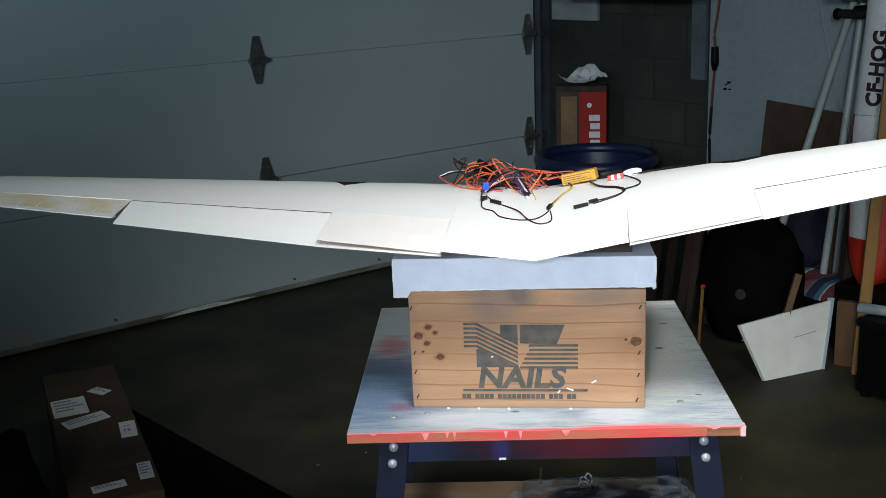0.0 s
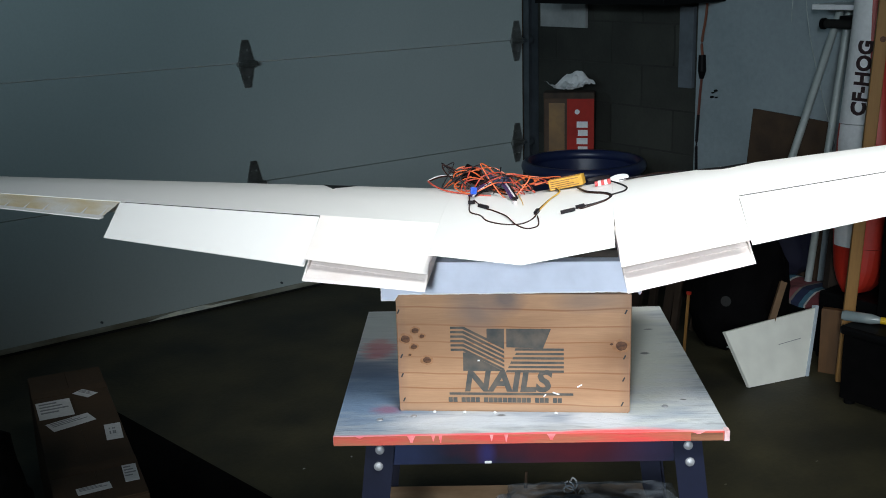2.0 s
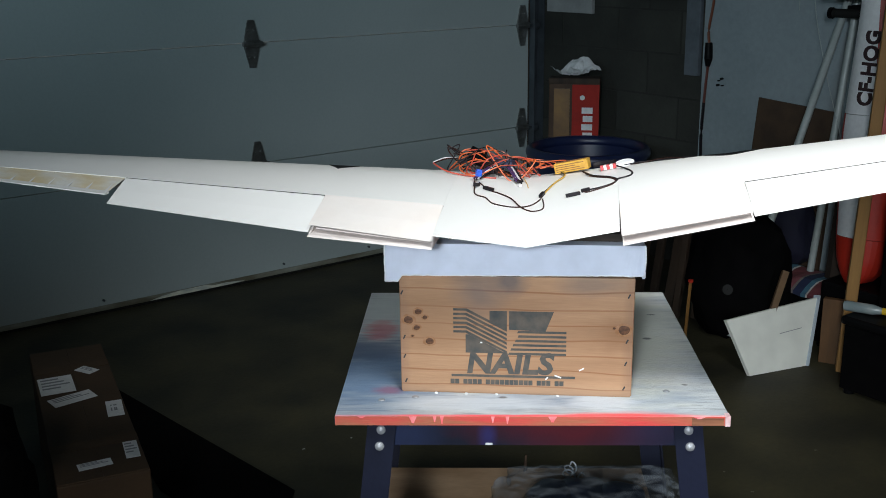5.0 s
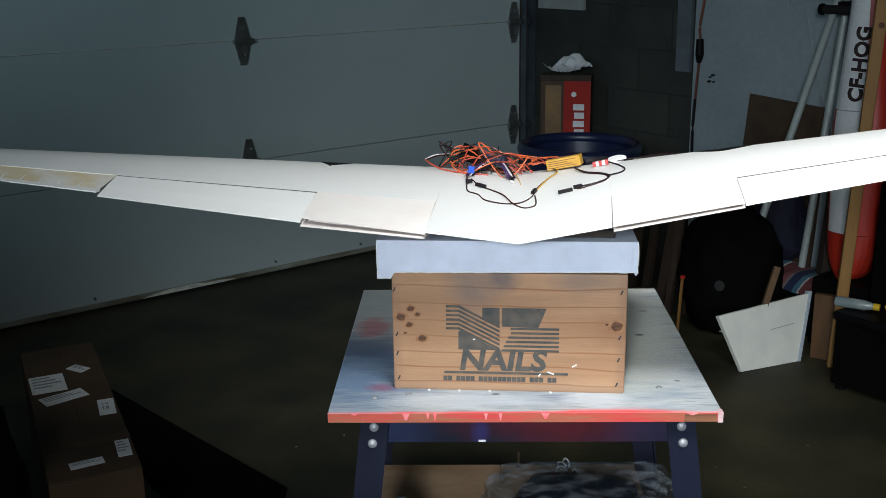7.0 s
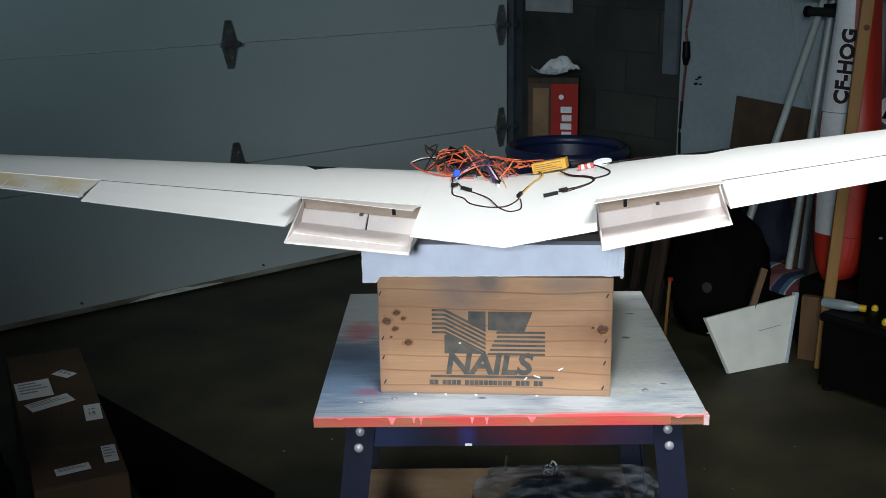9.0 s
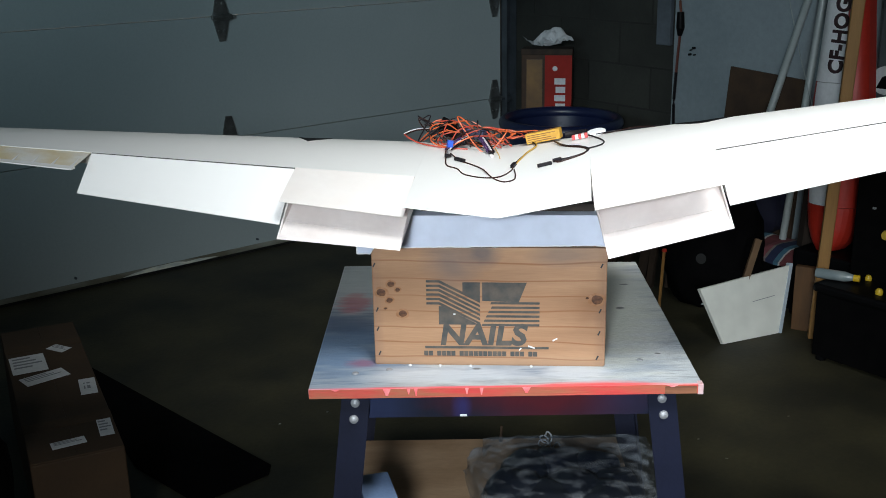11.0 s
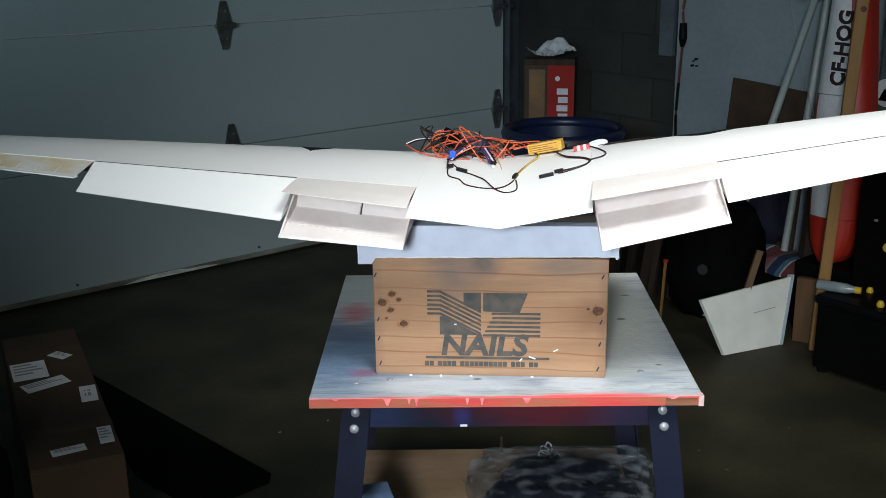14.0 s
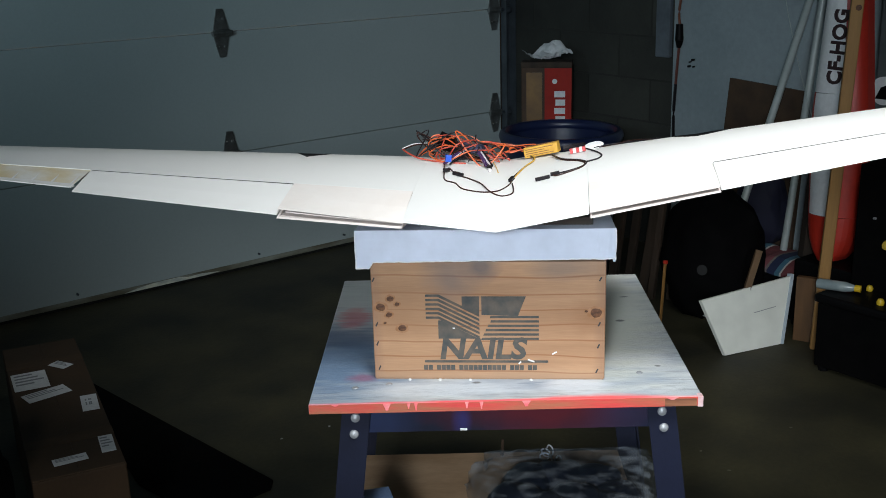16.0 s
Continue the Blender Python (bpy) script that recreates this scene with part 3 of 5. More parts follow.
def crate():
    m = pose(-0.080, 1.707, TOP, 0, 0, -5.634)
    w, h, d, th = 0.395, 0.2125, 0.30, 0.016
    t = thing("nail_crate", m, "old knotty pine nail crate with dark stencilled lettering", "wooden crate")
    part("front_board", box(B(), 0, w, 0, th, 0.002, h, bevel=0.0015), CRATE, t, "knotty pine board with stencil printing")
    part("back_board", box(B(), 0, w, d - th, d, 0.002, h, bevel=0.0015), CRATE, t)
    part("side_board", box(B(), 0.001, th, th, d - th, 0.002, h - 0.001, bevel=0.001), CRATE, t)
    part("side_board", box(B(), w - th, w - 0.001, th, d - th, 0.002, h - 0.001, bevel=0.001), CRATE, t)
    part("bottom_board", box(B(), 0.002, w - 0.002, 0.002, d - 0.002, 0, 0.012), CRATE, t)
    front = t.children[0]
    # stencil emblem: two dark shapes with slanting bars
    X = lambda px: (px - 725.5) / 1054.0     # along the board
    Z = lambda pz: (722 - pz) / 1000.0       # up the board

    def shape(*pts):
        one = prism(B(), [(X(x), Z(z)) for x, z in pts], -0.0012, -0.0002)
        part("emblem_bar", one, STENCIL, front)

    shape((887, 570), (918, 570), (918, 604), (887, 587))
    shape((922, 570), (1001, 570), (987, 605), (922, 603))
    shape((844, 613), (850, 613), (916, 646), (844, 646))
    for i, x in enumerate((938, 939, 934, 930, 926, 922)):
        z = 605 + i * 7.9
        shape((x, z), (1024, z), (1024, z + 3.9), (x - 1.5, z + 3.9))
        z = 566.5 + i * 7.9
        shape((822, z), (846, z), (918, z + 36), (918, z + 40), (844, z + 3.9), (822, z + 3.9))
    shape((818, 686), (1041, 686), (1041, 690), (818, 690))
    text_part("lettering", "NAILS", 0.0525, pose(X(922), -0.0004, Z(682), 90), STENCIL, front, squeeze=1.06, bold=0.0019, shear=0.14)
    bm = B()
    x = 816
    for word in (2, 4, 10, 3, 2):
        for k in range(word):
            prism(bm, [(X(x), Z(695)), (X(x + 7.5), Z(695)), (X(x + 7.5), Z(703.5)), (X(x), Z(703.5))], -0.0012, -0.0002)
            x += 8.55
        x += 6.5
    part("small_print", bm, STENCIL, front, "row of small stencilled marks")
    for px, pz, r in ((741, 589, 0.0065), (759, 574, 0.0050), (771, 584, 0.0036), (756, 603, 0.0046), (779, 627, 0.0060), (1125, 600, 0.0080), (1108, 597, 0.0022), (748, 618, 0.0020)):
        for size, height, material, name in ((1.55, 0.0005, KNOTRING, "knot_ring"), (1.0, 0.0011, KNOT, "knot")):
            k = lathe(B(), [(0.0001, height), (r * size * 0.7, height * 0.95), (r * size, height * 0.4)], 24)
            for v in k.verts:
                f = 1 + 0.22 * noise.noise(Vector((v.co.x / r * 0.9 + px, v.co.y / r * 0.9, pz)))
                v.co.x, v.co.y = v.co.x * f, v.co.y * f
            part(name, k, material, front, at=pose(X(px), -0.0001, Z(pz), 90) @ Matrix.Diagonal((1.2, 1, 1, 1)))
    for px, pz in ((730, 540), (733, 620), (735, 700), (1132, 540), (1130, 660), (1128, 705), (733, 655), (1131, 620)):
        part("nail_hole", box(B(), -0.0012, 0.0012, -0.0009, -0.0002, -0.004, 0.004, m=pose(0, 0, 0, 0, 25, 0)), INK, front, at=pose(X(px), 0, Z(pz)))
    for px in (790, 845, 900, 1010):
        part("paint_speck", lathe(B(), [(0.0001, 0.003), (0.0025, 0.002), (0.003, 0)], 8), WHITEPAINT, front, at=pose(X(px), -0.004, 0.0005))
    for px, pz, w2, rz in ((1052, 672, 0.009, -30), (1010, 686, 0.012, 20), (872, 627, 0.004, 0), (990, 690, 0.006, -50)):
        part("paint_fleck", box(B(), -w2 / 2, w2 / 2, -0.0016, -0.0012, -0.0012, 0.0012, m=pose(0, 0, 0, 0, rz, 0)), WHITEPAINT, front, at=pose(X(px), 0, Z(pz)))
    return t


crate()
CRATE_TOP = TOP + 0.2125


def tray():
    t = thing("cardboard_tray", pose(-0.103, 1.700, CRATE_TOP, 0, 0, -5.0), "white cardboard tray upside down on the crate, corners bent", "cardboard tray")
    bm = B()
    w, d, h, hb = 0.432, 0.28, 0.058, 0.044
    # front wall with a slightly wavy foot
    n = 60
    vs, foot = [], []
    for i in range(n + 1):
        x = w * i / n
        dz = 0.0014 * noise.noise(Vector((i * 0.45, 3, 0))) + 0.0008 * noise.noise(Vector((i * 1.7, 0, 0))) + (-0.008 if i < 4 else 0.0025 + 0.004 * i / n)
        foot.append(dz)
        bow = -0.0035 * max(0.0, 1 - abs(i - n * 0.955) / 2.2)
        vs.append([bm.verts.new((x, y, z)) for y, z in ((bow - 0.001, dz), (0, h), (0.004, h), (0.004, dz))])
    for a, b in zip(vs, vs[1:]):
        for j in range(4):
            bm.faces.new((a[j], b[j], b[(j + 1) % 4], a[(j + 1) % 4]))
    bm.faces.new(vs[0][::-1])
    bm.faces.new(vs[-1])
    part("front_wall", bm, WHITECARD, t, "white front flap, creased at the corner")
    torn = [(w * i / n, -0.0012 - (0.003 * max(0.0, 1 - abs(i - n * 0.955) / 2.2)), z + 0.0004) for i, z in enumerate(foot)]
    part("torn_edge", tube(B(), torn, 0.0011, 6, 1), PAPER, t, "torn white paper edge")
    part("torn_edge", tube(B(), [(0.0, -0.0006, -0.008), (0.0003, -0.0006, 0.010), (-0.0004, -0.0004, 0.03), (0.0003, -0.0004, h - 0.002)], 0.0011, 6, 3), PAPER, t)
    part("torn_edge", tube(B(), [(w, -0.0006, 0.004), (w - 0.0003, -0.0006, 0.018), (w + 0.0005, -0.0004, 0.035), (w - 0.0003, -0.0004, h - 0.002)], 0.0011, 6, 3), PAPER, t)
    tilt = math.degrees(math.atan2(hb - h, d))
    part("top_panel", box(B(), 0.002, w - 0.002, 0.004, d, -0.005, -0.001), WHITECARD, t, at=pose(0, 0, h, tilt))
    for x in (0, w - 0.004):
        bm = B()
        prism(bm, [(0.004, 0), (d, 0), (d, hb), (0.004, h - 0.002)], -x - 0.004, -x, m=pose(0, 0, 0, 0, 0, 90))
        part("side_wall", bm, WHITECARD, t)
    part("back_wall", box(B(), 0, w, d, d + 0.004, 0.0, hb), WHITECARD, t)
    return t


tray()
foam = thing("foam_strip", pose(0.005, 1.722, CRATE_TOP + 0.0575, 0, 0, -6), "dark grey-brown foam strip under the wing", "foam strip")
part("pad", box(B(), 0, 0.29, 0, 0.16, 0.0, 0.013, m=pose(0, 0, 0, -3.0), bevel=0.001), FOAMGREY, foam)

# ---------------------------------------------------------------- wing
WING = pose(0.1215, 1.5515, 1.0514, -3.49, -3.086, -8.745) @ Matrix.Scale(0.9346, 4)
C0, SL, ST, DIH = 0.549, -0.403, -0.056, math.tan(radians(9.39))
U1, U2, U3, UT, HS = 0.152, 0.356, 0.700, 1.0, 0.271
PROFILE = ((0.0, 0.004), (0.12, 0.030), (0.24, 0.052), (0.4, 0.080), (0.55, 0.098), (0.7, 0.106), (0.82, 0.100), (0.9, 0.084), (0.96, 0.058), (0.99, 0.034), (1.0, 0.012))
UNDER = ((0.0, 0.0), (0.267, -0.010), (0.5, -0.012), (0.8, -0.012), (0.93, -0.010), (0.985, 0.0), (1.0, 0.012))


def lerp(tab, s):
    for (a, p), (b, q) in zip(tab, tab[1:]):
        if s <= b:
            return p + (q - p) * (s - a) / (b - a)
    return tab[-1][1]


def chord(u):
    return C0 + (SL - ST) * abs(u)


def on_wing(u, s, h):
    """A point of the wing: span, share of the chord from the trailing edge, height in chords."""
    c = chord(u)
    return Vector((u, ST * abs(u) + s * c, abs(u) * DIH + h * c))


def shell(bm, us, s0, s1, tip=False):
    """Closed skin between the given stations."""
    ss = [s0] + [s for s, _ in PROFILE if s0 < s < s1] + [s1]
    sb = [s1] + [s for s, _ in reversed(UNDER) if s0 < s < s1] + [s0]
    rings = []
    for u, squash in us:
        ring = []
        for s in ss:
            s2 = 0.5 + (s - 0.5) * squash
            ring.append(bm.verts.new(on_wing(u, s2, lerp(PROFILE, s) * squash)))
        for s in sb:
            s2 = 0.5 + (s - 0.5) * squash
            ring.append(bm.verts.new(on_wing(u, s2, lerp(UNDER, s) * squash)))
        rings.append(ring)
    for a, b in zip(rings, rings[1:]):
        for i in range(len(a)):
            j = (i + 1) % len(a)
            bm.faces.new((a[i], a[j], b[j], b[i]))
    bm.faces.new(rings[0])
    bm.faces.new(rings[-1][::-1])
    bmesh.ops.remove_doubles(bm, verts=bm.verts, dist=0.00005)
    return bm


def hinge_frame(u, v, s, h):
    """A frame at the hinge, x along it away from the root, for the side of u."""
    a, b = on_wing(u, s, h), on_wing(v, s, h)
    x = (b - a).normalized() * (1 if u > 0 else -1)
    y = Vector((0, 0, 1)).cross(x).normalized()
    z = x.cross(y)
    m = Matrix((x, y, z)).transposed().to_4x4()
    m.translation = a
    return m


wing = thing("model_aircraft_wing", WING, "white film-covered model aircraft wing with drooping split flaps", "model aircraft wing")
MOVERS = {"flap": [], "upper": [], "lower": []}


def build_half(s):
    U = lambda *v: [(s * u, 1) for u in v]
    bm = shell(B(), U(U1, 0.22, 0.30, U2, 0.45, 0.55, 0.63, U3), HS, 1)
    panel = part("wing_panel", bm, WINGWHITE, wing, shade=True)
    bm = shell(B(), U(U3, 0.8, 0.9, 0.97) + [(s * 0.99, 0.93), (s * 1.003, 0.78), (s * 1.010, 0.5)], HS + 0.0, 1)
    part("wing_tip", bm, WINGWHITE, wing, shade=True)
    # open bay behind the tip spar: bottom sheet, ribs and trailing strip
    bm = B()
    n = 8
    for i in range(n):
        ua, ub = U3 + 0.25 * i / n, U3 + 0.25 * (i + 1) / n
        vs = [bm.verts.new(on_wing(s * u, q, h)) for u, q, h in ((ua, 0.0, 0.002), (ub, 0.0, 0.002), (ub, HS, 0.0545), (ua, HS, 0.0545))]
        bm.faces.new(vs)
    bmesh.ops.solidify(bm, geom=bm.faces[:], thickness=0.0015)
    bmesh.ops.remove_doubles(bm, verts=bm.verts, dist=0.0001)
    part("bay_sheet", bm, YELLOWFILM, wing, "yellowed sheeting between ribs")
    bm = B()
    for i in range(8):
        u = U3 + 0.25 * (i + 0.03) / 7.6
        a = [on_wing(s * u, q, h) for q, h in ((0.02, 0.002), (HS - 0.004, 0.050), (HS - 0.004, 0.0585), (0.02, 0.010))]
        lean = (0.0, 0.012, 0.012, 0.0)
        vs = [bm.verts.new(p + Vector((s * (dx + k), 0, 0))) for dx in (0, (0.008, 0.014, 0.010)[i % 3]) for p, k in zip(a, lean)]
        bm.faces.new(vs[:4])
        bm.faces.new(vs[4:][::-1])
        for k in range(4):
            j = (k + 1) % 4
            bm.faces.new((vs[k], vs[j], vs[4 + j], vs[4 + k]))
    part("bay_ribs", bm, WINGWHITE, wing, "white ribs of the open bay")
    bm = B()
    q = [[bm.verts.new(on_wing(s * u, ss, h)) for ss, h in ((0, 0), (0.05, 0.0), (0.05, 0.014), (0, 0.006))] for u in (U3, U3 + 0.255)]
    for k in range(4):
        j = (k + 1) % 4
        bm.faces.new((q[0][k], q[0][j], q[1][j], q[1][k]))
    bm.faces.new(q[0])
    bm.faces.new(q[1][::-1])
    part("bay_edge", bm, WINGWHITE, wing)

    # outer flap
    def hinged(name, key, u0, u1, s_h, h_h, faces, material, label, gap=0.0012):
        m = hinge_frame(s * u0, s * u1, s_h, h_h)
        inv = m.inverted()
        bm = B()
        faces(bm)
        bmesh.ops.transform(bm, matrix=inv, verts=bm.verts)
        ob = part(name, bm, material, wing, label, at=m)
        MOVERS[key].append((ob, m))
        return ob

    def wedge(bm, u0, u1, s_top, s_bot=0.0, n=5, top=None, bot=None):
        rings = []
        for i in range(n + 1):
            u = s * (u0 + (u1 - u0) * i / n)
            pts = [(s_top, (top or lerp(PROFILE, s_top))), (s_top * 0.5, lerp(PROFILE, s_top * 0.5)), (0.0, 0.0035), (0.0, 0.0), (s_top - 0.03, lerp(UNDER, s_top))]
            rings.append([bm.verts.new(on_wing(u, q, h)) for q, h in pts])
        for a, b in zip(rings, rings[1:]):
            for i in range(5):
                j = (i + 1) % 5
                bm.faces.new((a[i], a[j], b[j], b[i]))
        bm.faces.new(rings[0])
        bm.faces.new(rings[-1][::-1])

    hs = HS - 0.008
    ob = hinged("outer_flap", "flap", U2 + 0.0008, U3 - 0.002, hs, lerp(PROFILE, hs), lambda bm: wedge(bm, U2 + 0.0008, U3 - 0.002, HS - 0.0120), WINGWHITE, "white outer flap")
    # dark strip in the hinge gap: shade put in as colour
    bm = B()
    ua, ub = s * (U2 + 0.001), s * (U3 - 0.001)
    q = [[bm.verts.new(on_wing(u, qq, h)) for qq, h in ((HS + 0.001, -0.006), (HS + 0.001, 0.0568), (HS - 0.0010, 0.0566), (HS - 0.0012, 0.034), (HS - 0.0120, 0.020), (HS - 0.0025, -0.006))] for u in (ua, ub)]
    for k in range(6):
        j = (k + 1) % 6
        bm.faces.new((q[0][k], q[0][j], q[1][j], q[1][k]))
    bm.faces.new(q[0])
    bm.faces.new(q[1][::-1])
    sp = part("hinge_strip", bm, HINGEDARK, wing, "dark strip painting the shade in the flap hinge gap")
    um = s * 0.53
    bm = B()
    p = on_wing(um, hs - 0.004, lerp(PROFILE, hs) - 0.010)
    rod(bm, p + Vector((-0.006, 0.004, 0)), p + Vector((0.006, 0.004, 0)), 0.0022, n=8)
    part("hinge_pin", bm, BLACK, sp, "small black hinge pin")

    trim = (lambda u, k: k * (U2 - abs(u)) / (U2 - U1)) if s < 0 else (lambda u, k: 0.0)

    # upper split-flap plate
    def plate(bm):
        n = 4
        rings = []
        for i in range(n + 1):
            u = s * (U1 + 0.0006 + (U2 - U1 - 0.0012) * i / n)
            lip = 0.012 * (abs(u) - U1) / (U2 - U1) if s < 0 else 0.0
            fore = HS - 0.004
            pts = [(fore, lerp(PROFILE, fore) + 0.001), (hs * 0.5, lerp(PROFILE, hs * 0.5) + 0.003 + lip * 0.4), (0.004, 0.0085 + lip), (0.004, 0.0068 + lip), (hs * 0.5, lerp(PROFILE, hs * 0.5) + 0.0008 + lip * 0.4), (fore, lerp(PROFILE, fore) - 0.0015)]
            rings.append([bm.verts.new(on_wing(u, q + (trim(u, 0.022) if q < 0.05 else 0), h)) for q, h in pts])
        for a, b in zip(rings, rings[1:]):
            for i in range(6):
                j = (i + 1) % 6
                bm.faces.new((a[i], a[j], b[j], b[i]))
        bm.faces.new(rings[0])
        bm.faces.new(rings[-1][::-1])

    hinged("upper_plate", "upper", U1 + 0.002, U2 - 0.002, hs, lerp(PROFILE, hs), plate, PLATEWHITE, "cream upper split-flap plate")

    # lower tray: floor, end ribs, front wall
    h_low = lerp(UNDER, HS) - 0.020
    a0, a1 = U1 + 0.0008, U2 - 0.0008

    def slab(bm, u0, u1, pts):
        rings = [[bm.verts.new(on_wing(s * u, q + (trim(s * u, 0.04) if q < 0.05 else 0), h)) for q, h in pts] for u in (u0, u1)]
        k = len(pts)
        for i in range(k):
            j = (i + 1) % k
            bm.faces.new((rings[0][i], rings[0][j], rings[1][j], rings[1][i]))
        bm.faces.new(rings[0])
        bm.faces.new(rings[1][::-1])

    def tray_faces(bm):
        slab(bm, a0, a1, [(hs, h_low), (hs, h_low + 0.004), (0.0, 0.004), (-0.012, 0.0)])

    low = hinged("lower_flap", "lower", a0, a1, hs, h_low, tray_faces, TRAYWHITE, "white lower flap, open on top")
    inv = MOVERS["lower"][-1][1].inverted()

    def sub(name, faces, material, label=""):
        bm = B()
        faces(bm)
        bmesh.ops.transform(bm, matrix=inv, verts=bm.verts)
        return part(name, bm, material, low, label)

    top_h = lerp(PROFILE, hs) - 0.008
    for e0, e1 in ((a0 + 0.0002, a0 + 0.0028), (a1 - 0.0028, a1 - 0.0002)):
        sub("end_rib", lambda bm: slab(bm, e0, e1, [(hs - 0.002, h_low + 0.004), (hs - 0.002, top_h * 0.9), (0.01, 0.005), (0.004, 0.004)]), TRAYWHITE)
    sub("front_wall", lambda bm: slab(bm, a0 + 0.003, a1 - 0.003, [(hs - 0.004, h_low + 0.0042), (hs - 0.004, h_low + 0.045), (hs - 0.010, h_low + 0.045), (hs - 0.062, -0.0175), (hs - 0.068, -0.0180)]), TRAYWHITE)
    sub("spar_strip", lambda bm: slab(bm, a0 + 0.003, a1 - 0.003, [(0.10, -0.011), (0.10, -0.003), (0.085, -0.002), (0.085, -0.009)]), TRAYWHITE)
    mid = (a0 + a1) / 2
    sub("horn_block", lambda bm: slab(bm, mid - 0.010, mid + 0.010, [(hs - 0.010, h_low + 0.044), (hs - 0.011, h_low + 0.049), (hs - 0.072, -0.0135), (hs - 0.068, -0.0178)]), TRAYWHITE, "cream control block")
    sub("control_horn", lambda bm: slab(bm, mid - 0.004, mid + 0.002, [(hs - 0.010, h_low + 0.047), (hs - 0.010, h_low + 0.053), (hs - 0.026, h_low + 0.053), (hs - 0.026, h_low + 0.047)]), HINGEDARK, "dark control horn")
    if s < 0:
        sub("horn_wire", lambda bm: slab(bm, mid - 0.0135 if s > 0 else mid - 0.0130, mid - 0.0115, [(hs - 0.011, h_low + 0.044), (hs - 0.012, h_low + 0.050), (hs - 0.073, -0.0125), (hs - 0.068, -0.0176)]), FOAMGREY, "thin dark wire")
    # bare spar face behind the flap, with a dark pushrod slot
    bm = B()
    slab(bm, a0, a1, [(HS + 0.001, lerp(UNDER, HS) + 0.002), (HS + 0.001, lerp(PROFILE, HS) - 0.001), (HS - 0.0025, lerp(PROFILE, HS) - 0.001), (HS - 0.0025, lerp(UNDER, HS) + 0.002)])
    spar = part("rear_spar", bm, BALSA, wing, "bare balsa spar")
    bm = B()
    q = U1 + 0.045
    slab(bm, q, q + 0.006, [(HS - 0.003, 0.016), (HS - 0.003, 0.044), (HS - 0.010, 0.044), (HS - 0.010, 0.016)])
    part("pushrod_slot", bm, BLACK, spar, "black pushrod guide")
    # raised black patch painting the shade in the torn leading-edge opening
    bm = B()
    ua, ub, low, far = (0.345, 0.405, 0.68, 0.835) if s < 0 else (0.300, 0.430, 0.70, 0.865)
    n = 8
    ring = []
    for i in range(n + 1):
        u = ua + (ub - ua) * i / n
        k = 1 - abs(2 * i / n - 1) if s < 0 else min(1.0, 3 * i / n, 1.8 * (1 - i / n))
        q0 = far - 0.01 - (far - 0.01 - low) * k
        ring.append([bm.verts.new(on_wing(s * u, q, lerp(PROFILE, q) + dh)) for q, dh in ((q0, 0.002), ((q0 + far) / 2, 0.003), (far, 0.002), (far, -0.01), (q0, -0.01))])
    for p, q in zip(ring, ring[1:]):
        for i in range(5):
            j = (i + 1) % 5
            bm.faces.new((p[i], p[j], q[j], q[i]))
    bm.faces.new(ring[0])
    bm.faces.new(ring[-1][::-1])
    part("edge_opening", bm, BLACK, wing, "black patch painting the shade of a torn opening near the leading edge")
    return panel


for sgn in (-1, 1):
    build_half(sgn)
bm = shell(B(), [(u, 1) for u in (-U1 + 0.0002, -0.08, 0, 0.08, U1 - 0.0002)], 0, 1)
part("centre_section", bm, WINGWHITE, wing, shade=True)


# ---------------------------------------------------------------- leads on the wing
def lead(name, pts, colour, r=0.0011, parent=None):
    """A lead through points on the wing: span, share of chord, height above the skin in metres."""
    out = []
    for u, q, h in pts:
        p = on_wing(u, q, lerp(PROFILE, q))
        out.append(p + Vector((0, 0, h + r)))
    return part(name, tube(B(), out, r, 6, 6), WIRES[colour], parent, shade=True)


def on_skin(u, q, h=0.0, rz=0.0):
    p = on_wing(u, q, lerp(PROFILE, q))
    return pose(p.x, p.y, p.z + h, 0, math.degrees(math.atan(DIH)) * (-1 if u > 0 else 1), rz)


harness = thing("wiring_harness", WING, "tangled orange, brown and black servo leads with plugs", "wiring")
rnd = random.Random(5)
# the bundle of looped servo leads near the leading edge
for i in range(19):
    c = ("orange", "brown", "black", "orange", "red", "brown", "red")[i % 7]
    cx, cw = rnd.uniform(-0.125, -0.045), rnd.uniform(0.03, 0.075)
    cq, qq = rnd.uniform(0.66, 0.80), rnd.uniform(0.02, 0.07)
    lift, ph = rnd.uniform(0.006, 0.050), rnd.uniform(0, 6.28)
    pts = []
    turns = rnd.choice((5, 6, 7, 8))
    for k in range(turns):
        a = ph + k * rnd.uniform(0.75, 1.05)
        pts.append((cx + cw * math.cos(a), cq + qq * math.sin(a), max(0.0, lift * (0.6 + 0.6 * math.sin(a * 1.7 + i)))))
    lead("servo_lead", pts, c, 0.0013, harness)
for i in range(5):
    x = -0.045 + 0.012 * i
    lead("servo_lead", [(x - 0.03, 0.78, 0.028), (x, 0.80, 0.034 - 0.002 * i), (x + 0.045, 0.82, 0.022), (x + 0.055 - 0.004 * i, 0.80, 0.016), (x + 0.02, 0.76, 0.014)], ("orange", "red", "orange", "brown", "orange")[i], 0.0012, harness)
lead("servo_lead", [(-0.205, 0.77, 0.014), (-0.185, 0.80, 0.022), (-0.16, 0.82, 0.024), (-0.14, 0.80, 0.02), (-0.125, 0.78, 0.012)], "brown", 0.0016, harness)
lead("servo_lead", [(-0.205, 0.77, 0.014), (-0.19, 0.72, 0.008), (-0.165, 0.68, 0.002), (-0.12, 0.65, 0.0), (-0.08, 0.64, 0.0)], "red", 0.0016, harness)
